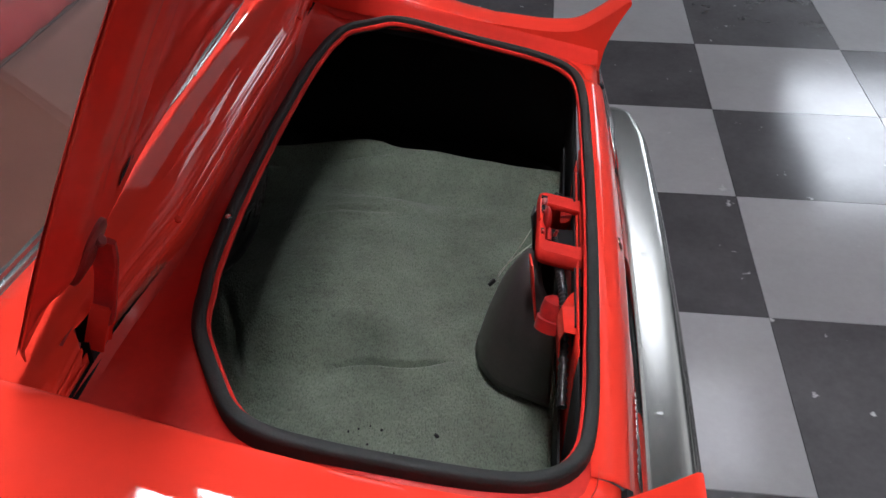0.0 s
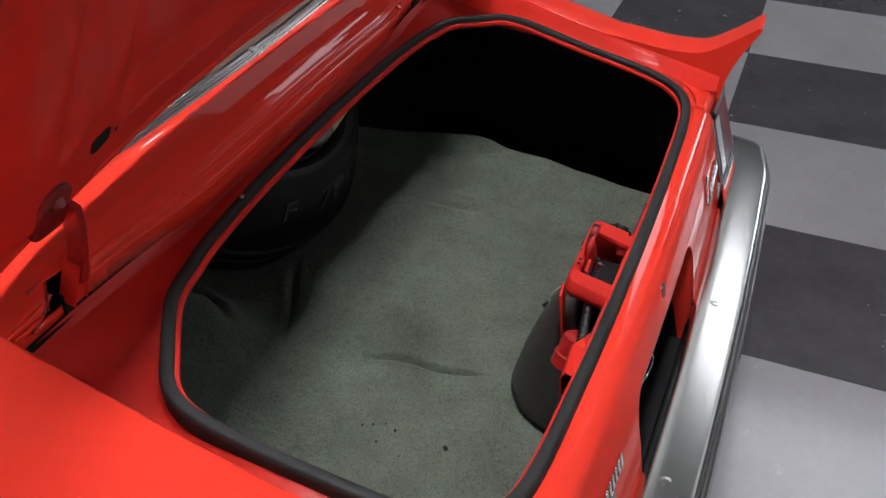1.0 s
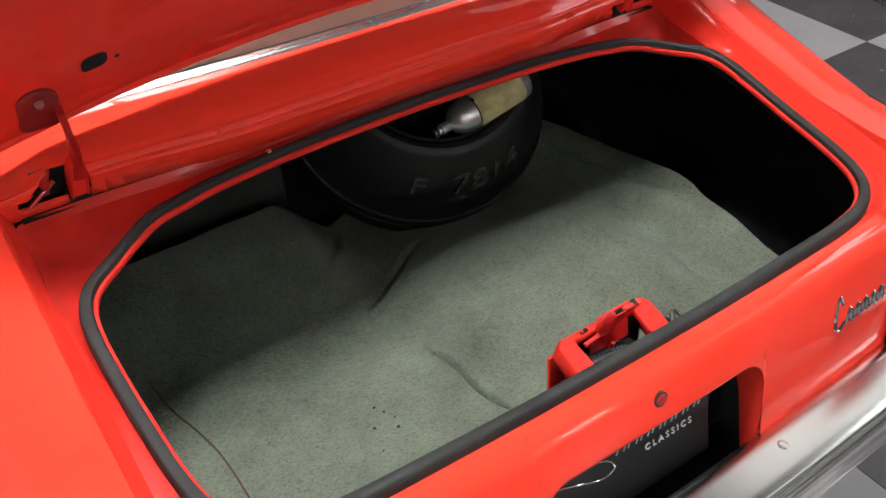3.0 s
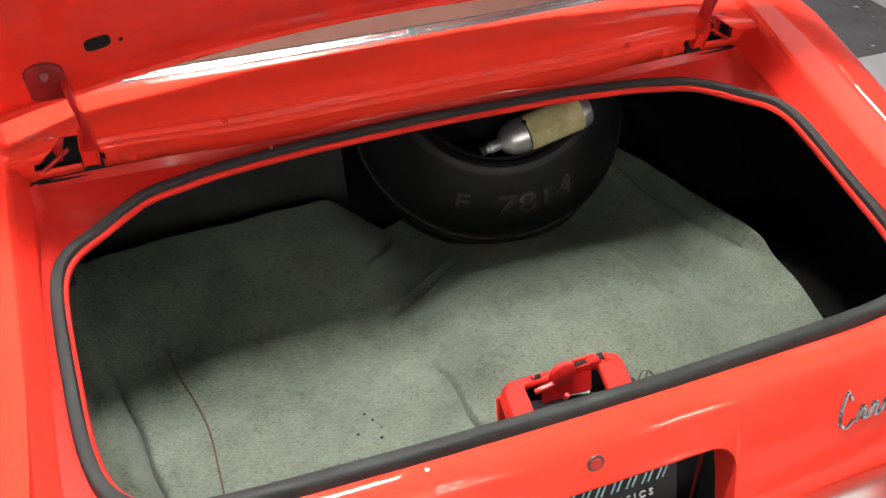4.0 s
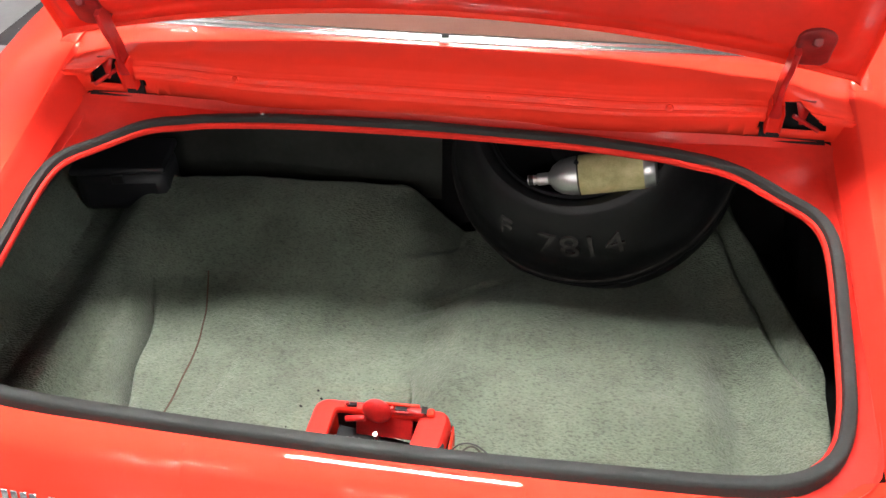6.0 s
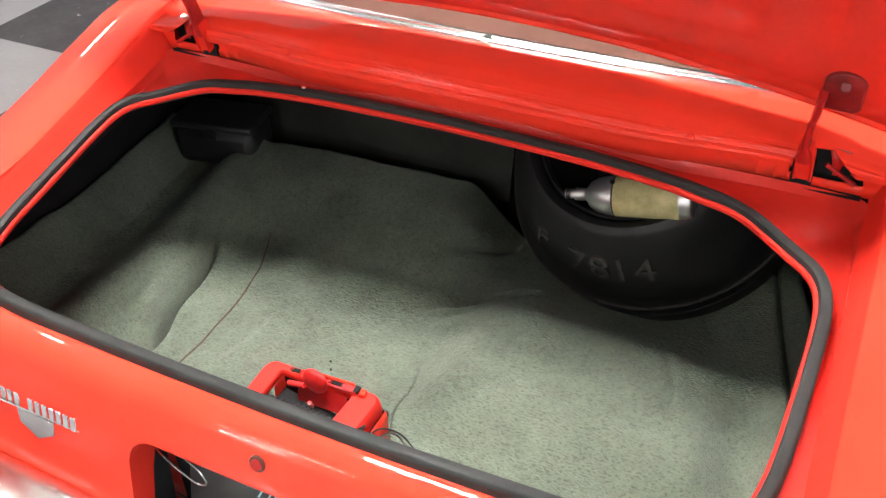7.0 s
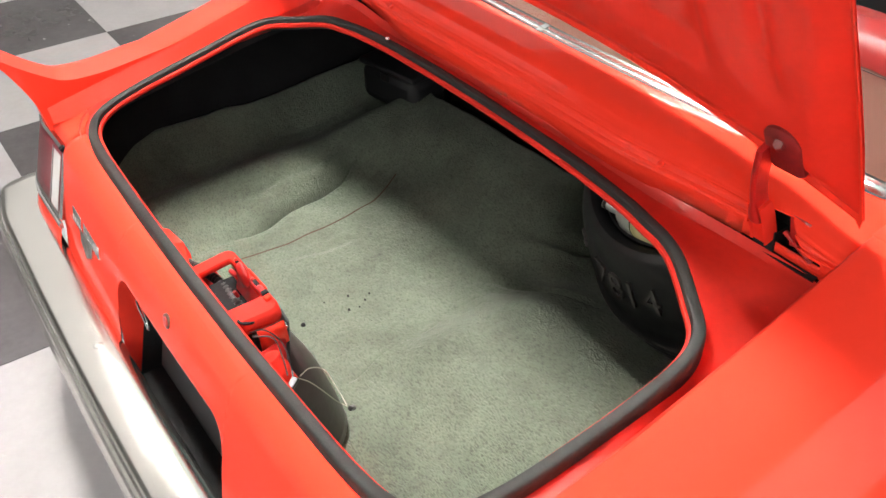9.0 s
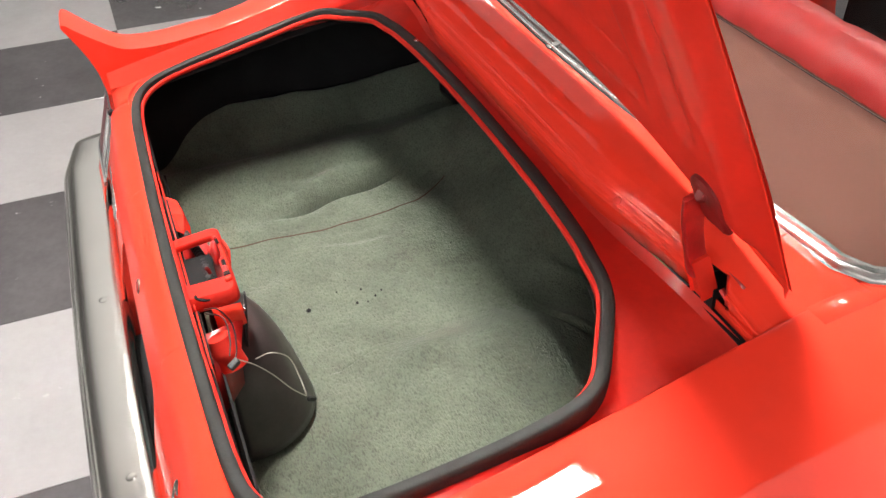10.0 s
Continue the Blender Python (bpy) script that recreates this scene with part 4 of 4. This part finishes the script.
bmesh.ops.create_cone(b, cap_ends=True, segments=20, radius1=1, radius2=1, depth=0.002, matrix=pose(0.094, 0.089, 0.7478, -9, -8, -28) @ Matrix.Diagonal((0.0075, 0.0125, 1, 1)))
part("arm_hole", b, BLACK, latch, "dark oval hole")
loft("bracket_end", [[(0.1065, y, 0.742 - 0.010), (0.1070, y + 0.002, 0.716), (0.1060, y + 0.004, 0.690 - 0.3 * (0.141 - y))] for y in (0.098, 0.112, 0.126, 0.141)], RED, latch, "turned-down red end of the bracket", thick=0.002)
# bulb housing beside the bracket: a ribbed cup with a black plug below
lathe("bulb_housing", [(0.0, 0.026), (0.012, 0.026), (0.019, 0.022), (0.021, 0.012), (0.0205, 0.006), (0.0225, 0.002), (0.0225, -0.006), (0.0205, -0.010), (0.022, -0.030), (0.0, -0.030)], RED_DULL, latch, pose(0.137, 0.104, 0.676, 14, -24, 0), 28, "old red bulb housing")
lathe("bulb_housing", [(0.0, 0.022), (0.014, 0.022), (0.022, 0.016), (0.024, 0.0), (0.023, -0.012), (0.026, -0.014), (0.026, -0.034), (0.0, -0.034)], SHADE_MAROON, latch, pose(-0.118, 0.106, 0.672, 12, 20, 0), 28, "dark red bulb housing")
# black ribbed conduit passing under the bracket
tube = spline([(-0.30, 0.092, 0.64), (-0.22, 0.092, 0.67), (-0.15, 0.093, 0.698), (-0.10, 0.098, 0.712), (-0.05, 0.106, 0.718), (0.0, 0.110, 0.712), (0.05, 0.112, 0.70), (0.09, 0.108, 0.66)], 190)
rows = []
for i, p in enumerate(tube):
    t = tube[min(i + 1, 189)] - tube[max(i - 1, 0)]
    q = Vector(t).to_track_quat("Z", "Y").to_matrix()
    r = 0.0078 if i % 4 < 2 else 0.0062
    rows.append([Vector(p) + q @ Vector((r * math.cos(a), r * math.sin(a), 0)) for a in np.linspace(0, 2 * math.pi, 10, endpoint=False)])
loft("ribbed_conduit", rows, PLASTIC, latch, "black ribbed wiring conduit", closed_c=True, caps=True)
# folded red gusset beside it
loft("gusset", [[(-0.235, 0.078, 0.725), (-0.225, 0.094, 0.720), (-0.220, 0.100, 0.70), (-0.220, 0.098, 0.64)], [(-0.175, 0.078, 0.728), (-0.170, 0.098, 0.724), (-0.165, 0.104, 0.70), (-0.165, 0.100, 0.63)],
                [(-0.130, 0.078, 0.725), (-0.135, 0.090, 0.71), (-0.132, 0.094, 0.68), (-0.130, 0.092, 0.62)]], RED_IN, latch, "folded red gusset", thick=0.002, smooth=False)
part("bracket_bolt", cyl_bm(0.006, 0.005, 0.006, (0.101, 0.1455, 0.716), (80, 0, -20), 6), CHROME_DULL, latch, "bright bolt head", bevel=0.001)
part("bracket_leg", box_bm((0.034, 0.004, 0.14), (0.088, 0.143, 0.655), (-6, 0, -8)), PLASTIC, latch, "black lower leg of the bracket", bevel=0.001)
part("bracket_leg", box_bm((0.034, 0.004, 0.12), (-0.055, 0.143, 0.665), (-6, 0, 8)), RED_IN, latch, bevel=0.001)
loft("bracket_web", [[(0.12, 0.078, 0.70), (0.16, 0.080, 0.66), (0.19, 0.082, 0.60)], [(0.105, 0.140, 0.70), (0.125, 0.125, 0.65), (0.14, 0.12, 0.60)]], SHADE_MAROON, latch, "red web beside the bracket, darkened for shade", thick=0.002)
for pts, mt, r in (([(0.105, 0.088, 0.735), (0.12, 0.105, 0.742), (0.14, 0.12, 0.725), (0.165, 0.118, 0.70), (0.185, 0.110, 0.69)], PLASTIC, 0.0012),
                   ([(0.115, 0.088, 0.735), (0.135, 0.110, 0.735), (0.155, 0.112, 0.71), (0.18, 0.105, 0.70)], CHALK, 0.0012),
                   ([(0.180, 0.115, 0.69), (0.165, 0.14, 0.655), (0.150, 0.165, 0.61), (0.145, 0.19, 0.565), (0.135, 0.212, 0.53)], WIRE, 0.0010),
                   ([(0.125, 0.145, 0.63), (0.105, 0.172, 0.615), (0.095, 0.20, 0.585), (0.110, 0.210, 0.55), (0.133, 0.213, 0.53)], WIRE, 0.0010),
                   ):
    sweep("wire", spline(pts, 30), round_section(r, 6), mt, latch, "loose wire")
part("connector", box_bm((0.011, 0.018, 0.009), (0.188, 0.108, 0.690), (20, 10, 30)), PLASTIC, latch, "grey-black plug", bevel=0.002)
part("wire_plug", box_bm((0.008, 0.018, 0.008), (0.136, 0.220, 0.521), (-40, 10, 20)), PLASTIC, latch, bevel=0.002)

# Dark apron below the catch, spreading on to the carpet.
top = spline([(-0.065, 0.100, 0.635), (-0.04, 0.122, 0.650), (0.02, 0.130, 0.655), (0.080, 0.126, 0.650), (0.115, 0.100, 0.635)], 44)
foot = spline([(x, y, 0) for x, y in ((-0.112, 0.100), (-0.092, 0.145), (-0.066, 0.192), (-0.026, 0.226), (0.022, 0.240), (0.078, 0.234), (0.124, 0.206), (0.150, 0.158), (0.154, 0.100))], 44)
foot[:, 2] = [floor_z(p[0], p[1]) + 0.016 for p in foot]
rows = []
for a, b in zip(top, foot):
    d = (b - a) * (1, 1, 0)
    rows.append([a + (b - a) * (0, 0, 1) * f ** 1.5 + d * f ** 0.62 for f in np.linspace(0, 1, 18)])
loft("liner_apron", rows, APRON, car, "glossy brown-black moulded apron with a pale edge", thick=0.003)
sweep("apron_edging", foot, round_section(0.0016, 6), CHALK, car, "pale worn edging")

# Script and dealer badge: plain chrome shapes.
script = new("script_emblem")
script.parent = car


def on_tail(x, z, d=0.003):
    return Vector((x, tail_y(x, z) - d, z))


sweep("stroke", [on_tail(x, z) for x, z in spline([(0.392, 0.692, 0), (0.386, 0.706, 0), (0.380, 0.70, 0), (0.374, 0.675, 0), (0.376, 0.655, 0), (0.386, 0.650, 0), (0.398, 0.660, 0)], 26)[:, :2]], round_section(0.0028, 6), CHROME, script, "chrome script stroke", up=(0, -1, 0.2))
for k in range(5):
    x0 = 0.402 + 0.021 * k
    sweep("stroke", [on_tail(x0 + a, 0.655 + c) for a, c in spline([(0, 0.0, 0), (0.008, 0.020, 0), (0.015, 0.018, 0), (0.012, 0.001, 0), (0.021, 0.003, 0)], 14)[:, :2]], round_section(0.0030, 6), CHROME, script, up=(0, -1, 0.2))
badge = new("dealer_badge")
badge.parent = car
for k in range(12):
    if k == 4:
        continue
    x0 = -0.452 + 0.0135 * k
    p = on_tail(x0, 0.670, 0.003)
    part("bar", box_bm((0.0095, 0.003, 0.023), tuple(p), (-12, 0, 0)), CHROME, badge, "small chrome bar", bevel=0.001)
part("rail", box_bm((0.166, 0.0025, 0.003), tuple(on_tail(-0.378, 0.660, 0.003)), (-12, 0, 0)), CHROME, badge)
b = bmesh.new()
vs = [b.verts.new(on_tail(-0.378 + dx, 0.645 + dz, 0.004 if j else 0.0005)) for j in (0, 1) for dx, dz in ((-0.036, 0.012), (0.036, 0.012), (0.033, -0.012), (0.0, -0.030), (-0.033, -0.012))]
b.faces.new(vs[:5]), b.faces.new(vs[5:])
for k in range(5):
    b.faces.new((vs[k], vs[(k + 1) % 5], vs[5 + (k + 1) % 5], vs[5 + k]))
part("shield", b, CHROME_DULL, badge, "chrome shield", bevel=0.001)

# Wheels, so that the car stands on the floor.
for sx in (-1, 1):
    m = pose(sx * 0.78, 1.05, 0.212, 0, 90, 0)
    wheel = lathe("wheel", [(0.19, -0.09), (0.24, -0.10), (0.31, -0.098), (0.33, -0.08), (0.335, 0.0), (0.33, 0.08), (0.31, 0.098), (0.24, 0.10), (0.19, 0.09)], TYRE, car, m, 48, "black rear tyre on a steel wheel")
    lathe("wheel_disc", [(0.0, 0.05 * sx), (0.08, 0.06 * sx), (0.16, 0.03 * sx), (0.192, 0.07 * sx)], CHROME_DULL, wheel, m, 32)

# ---- things in the boot ----
tyre = thing("spare_tyre", "old black spare tyre with faded marking, leaning in the boot", "tyre", (0.26, 0.78, 0.44))
# the wheel's axle points up and back towards the opening
axle = Vector((-0.160, -0.600, 0.784)).normalized()
side = axle.cross(Vector((0, 1, 0.2))).normalized() * -1
TM = Matrix((side, axle.cross(side), axle)).transposed().to_4x4()
TM.translation = (0.251, 0.963, 0.670)
TM_L = Matrix.Translation((-0.26, -0.78, -0.44)) @ TM
lathe("tyre", [(0.170, 0.118), (0.172, 0.150), (0.182, 0.172), (0.194, 0.178), (0.206, 0.174), (0.2085, 0.1715), (0.212, 0.169), (0.232, 0.140), (0.248, 0.105), (0.260, 0.072), (0.2625, 0.066), (0.2655, 0.060), (0.272, 0.038), (0.278, 0.016), (0.284, 0.005), (0.288, -0.003),
               (0.288, -0.010), (0.283, -0.013), (0.283, -0.018), (0.286, -0.022), (0.286, -0.040), (0.282, -0.043), (0.282, -0.047), (0.286, -0.050), (0.286, -0.09), (0.27, -0.13), (0.23, -0.15), (0.18, -0.13)], TYRE, tyre, TM_L, 96, "old black rubber tyre")
lathe("bead_ring", [(0.163, 0.140), (0.166, 0.163), (0.171, 0.169), (0.175, 0.163)], PLASTIC, tyre, TM_L, 72, "shiny black bead edge")
lathe("scuff_line", [(0.2850, 0.0044), (0.2876, 0.0000), (0.2888, -0.0040)], CHALK, tyre, TM_L, 110, "worn pale edge line")
lathe("rim", [(0.0, 0.04), (0.05, 0.04), (0.08, 0.02), (0.115, 0.05), (0.148, 0.09), (0.160, 0.14), (0.168, 0.165)], BLACK, tyre, TM_L, 64, "black steel rim")
for ch, ang in (("F", -125.5), ("7", -105.5), ("8", -95.5), ("1", -86.5), ("4", -76.5)):
    text_mesh("marking", ch, 0.068 if ch == "F" else 0.080, TM_L @ pose(0, 0, 0, 0, 0, ang + 90) @ pose(0, -0.2496, 0.1050, 67, 0, 0), CHALK, tyre, 0.0024, "faded pale stencilled character")

can = thing("inflator_canister", "silver gas canister with yellowed label, lying on spare tyre", "canister", (0.25, 0.735, 0.70))
CM = Matrix.Translation((-0.25, -0.735, -0.70)) @ look((0.265, 0.743, 0.7385), (0.147, 0.741, 0.714)) @ pose(0, 0, 0, 0, 0, 90)
lathe("canister_body", [(0.0, 0.105), (0.025, 0.105), (0.031, 0.101), (0.034, 0.09), (0.0345, -0.03), (0.034, -0.045), (0.030, -0.062), (0.022, -0.075), (0.012, -0.082), (0.010, -0.086)], ALU, can, CM, 48)
lathe("paper_label", [(0.0352, 0.082), (0.0354, 0.08), (0.0354, -0.028), (0.0352, -0.030)], PAPER, can, CM, 48, "yellowed stained paper label")
lathe("nozzle", [(0.010, -0.083), (0.0112, -0.088), (0.0112, -0.104), (0.0085, -0.105), (0.0085, -0.110), (0.0095, -0.111), (0.0095, -0.121), (0.0, -0.121)], ALU, can, CM, 24, "steel valve nozzle")
lathe("valve_tip", [(0.0, -0.1215), (0.0086, -0.1215), (0.0098, -0.119), (0.0098, -0.112), (0.0090, -0.111)], PLASTIC, can, CM, 24, "black valve tip")
lathe("label_edge", [(0.0356, -0.0285), (0.0358, -0.0300), (0.0352, -0.0315)], SHADE_AND_EDGE, can, CM, 48, "dark worn label edge")
part("burn_spot", cyl_bm(0.0045, 0.0045, 0.002, (-0.022, -0.0057, 0.0672), (20, 11, 0), 12), BLACK, can, "dark round spot")

jack = thing("tool_box", "dark grey box in the shaded corner of the boot", "box", (-0.725, 0.865, floor_z(-0.725, 0.845) + 0.002))
part("case", box_bm((0.195, 0.12, 0.095), (0, 0.02, 0.048), (0, 0, 10)), BOX, jack, bevel=0.022)
part("case_lid", box_bm((0.200, 0.125, 0.016), (0, 0.02, 0.103), (0, 0, 10)), BOX, jack, bevel=0.006)
part("case_clasp", box_bm((0.026, 0.006, 0.022), (0.011, -0.043, 0.088), (0, 0, 10)), PLASTIC, jack, bevel=0.002)

# Crumbs on the carpet.
rng = random.Random(4)
b = bmesh.new()
for x, y, r in [(-0.212, 0.408, 0.0036), (-0.184, 0.291, 0.0055), (-0.180, 0.429, 0.0034), (-0.176, 0.389, 0.0038), (-0.17, 0.41, 0.0026), (-0.225, 0.36, 0.002), (-0.19, 0.445, 0.0028)] + \
        [(rng.gauss(-0.2, 0.12), rng.gauss(0.38, 0.1), rng.uniform(0.0006, 0.0013)) for _ in range(40)]:
    y = max(y, 0.1)
    bmesh.ops.create_icosphere(b, subdivisions=1, radius=r, matrix=pose(x, y, floor_z(x, y) + 0.003, rng.uniform(0, 90), rng.uniform(0, 90), 0) @ Matrix.Diagonal((1, rng.uniform(0.6, 1.2), 0.7, 1)))
me = bpy.data.meshes.new("carpet_crumbs")
b.to_mesh(me)
b.free()
me.materials.append(BLACK)
tagged(new("carpet_crumbs", me), "scattered dark crumbs on the boot carpet", "debris", kind="stuff")

# ---- the hall ----
FLOOR = -0.123
X0, X1, Y0, Y1, HIGH = -7.2, 10.6, -9.8, 6.6, 3.3


def slab(name, size, at, mat, label, cat):
    me = bpy.data.meshes.new(name)
    b = box_bm(size)
    b.to_mesh(me)
    b.free()
    me.materials.append(mat)
    ob = new(name, me)
    ob.location = at
    return tagged(ob, label, cat, kind="structure")


floor = slab("floor", (X1 - X0 + 0.4, Y1 - Y0 + 0.4, 0.1), ((X0 + X1) / 2, (Y0 + Y1) / 2, FLOOR - 0.056), JOINT, "chequered light and dark grey vinyl tile floor", "floor")
slab("wall_north", (X1 - X0 + 0.4, 0.2, HIGH - FLOOR), ((X0 + X1) / 2, Y1 + 0.1, (HIGH + FLOOR) / 2), WALL, "plain pale painted wall", "wall")
slab("wall_south", (X1 - X0 + 0.4, 0.2, HIGH - FLOOR), ((X0 + X1) / 2, Y0 - 0.1, (HIGH + FLOOR) / 2), WALL, "plain pale painted wall", "wall")
slab("wall_east", (0.2, Y1 - Y0, HIGH - FLOOR), (X1 + 0.1, (Y0 + Y1) / 2, (HIGH + FLOOR) / 2), WALL, "plain pale painted wall", "wall")
slab("wall_west", (0.2, Y1 - Y0, HIGH - FLOOR), (X0 - 0.1, (Y0 + Y1) / 2, (HIGH + FLOOR) / 2), WALL, "plain pale painted wall", "wall")
slab("ceiling", (X1 - X0 + 0.4, Y1 - Y0 + 0.4, 0.1), ((X0 + X1) / 2, (Y0 + Y1) / 2, HIGH + 0.05), CEIL, "plain grey ceiling", "ceiling")


def panel_light(at, size_x, size_y):
    st = thing("ceiling_light", "white ceiling light, lit, placed out of view", "ceiling light", at, "ceiling panel lights")
    b = box_bm((size_x + 0.06, size_y + 0.06, 0.05), (0, 0, -0.025))
    part("frame", b, HOUSING, st, bevel=0.008)
    part("diffuser", box_bm((size_x, size_y, 0.012), (0, 0, -0.058)), PANEL, st, "lit white diffuser", bevel=0.003)
    return st


# First strip is the main lamp; the rest are added, unseen fill.
for x, y, w, d in ((-0.34, 0.035, 0.92, 0.27), (-2.5, -0.05, 0.15, 0.15), (-4.6, -8.4, 1.00, 0.22), (-1.5, -8.4, 1.00, 0.22), (1.6, -8.4, 1.00, 0.22), (4.7, -8.4, 1.00, 0.22), (-2.4, -4.4, 1.20, 0.055), (0.4, -4.4, 1.20, 0.055),
                   (6.3, 2.9, 0.4, 0.4), (-5.6, 2.9, 0.4, 0.4), (-2.7, 4.6, 0.28, 0.28), (3.4, 4.6, 0.28, 0.28)):
    panel_light((x, y, HIGH), w, d)
# Unseen glowing panes, added to mirror in floor, bumper and paint.
for rx, ry, rw, rd, glow in ((8.3, -3.6, 2.7, 1.4, GLARE_PANE), (-4.6, 1.1, 4.8, 5.0, DULL_PANE), (3.3, 1.05, 2.6, 2.3, PALE_PANE), (3.4, -2.5, 2.4, 1.2, PALE_PANE), (3.7, -0.95, 1.0, 1.3, SOFT_PANE)):
    glow_pane = thing("glow_pane", "wide glowing ceiling pane added for reflections", "roof light", (rx, ry, HIGH))
    part("frame", box_bm((rw + 0.1, rd + 0.1, 0.05), (0, 0, -0.025)), HOUSING, glow_pane, bevel=0.01)
    part("pane", box_bm((rw, rd, 0.012), (0, 0, -0.058)), glow, glow_pane, "bright milky pane")

# ---- floor tiles ----
TILE = 0.658
tile_mesh = []
for nm, mt in (("tile_light", TILE_LIGHT), ("tile_dark", TILE_DARK)):
    b = box_bm((TILE - 0.0016, TILE - 0.0016, 0.006), (0, 0, -0.003))
    bmesh.ops.bevel(b, geom=[e for e in b.edges if all(v.co.z > -0.001 for v in e.verts)], offset=0.0008, segments=1, affect="EDGES")
    me = bpy.data.meshes.new(nm)
    b.to_mesh(me)
    b.free()
    me.materials.append(mt)
    tile_mesh.append(me)
ix0, ix1 = math.floor((X0 - 0.874) / TILE), math.ceil((X1 - 0.874) / TILE)
iy0, iy1 = math.floor((Y0 + 0.564) / TILE), math.ceil((Y1 + 0.564) / TILE)
far = ([], [])
for i in range(ix0, ix1):
    for j in range(iy0, iy1):
        x, y = 0.874 + TILE * (i + 0.5), -0.564 + TILE * (j + 0.5)
        dark = (i + j + 1) % 2
        if -4.6 < x < 5.2 and -2.9 < y < 3.2:
            t = new("tile", tile_mesh[dark])
            t.location = (x, y, FLOOR)
            t.parent = floor
            t.matrix_parent_inverse = Matrix.Translation(-floor.location)
        else:
            far[dark].append((x, y))
for dark in (0, 1):
    verts, faces = [], []
    for x, y in far[dark]:
        k = len(verts)
        h = TILE / 2 - 0.0008
        verts += [(x - h, y - h, FLOOR), (x + h, y - h, FLOOR), (x + h, y + h, FLOOR), (x - h, y + h, FLOOR)]
        verts += [(a, c, FLOOR - 0.005) for a, c, _ in verts[-4:]]
        faces += [(k, k + 1, k + 2, k + 3), (k, k + 4, k + 5, k + 1), (k + 1, k + 5, k + 6, k + 2), (k + 2, k + 6, k + 7, k + 3), (k + 3, k + 7, k + 4, k)]
    me = bpy.data.meshes.new("far_tiles")
    me.from_pydata(verts, [], faces)
    me.materials.append((TILE_LIGHT, TILE_DARK)[dark])
    ob = tagged(new("far_tiles", me), kind="stuff")
    ob.parent = floor
    ob.matrix_parent_inverse = Matrix.Translation(-floor.location)
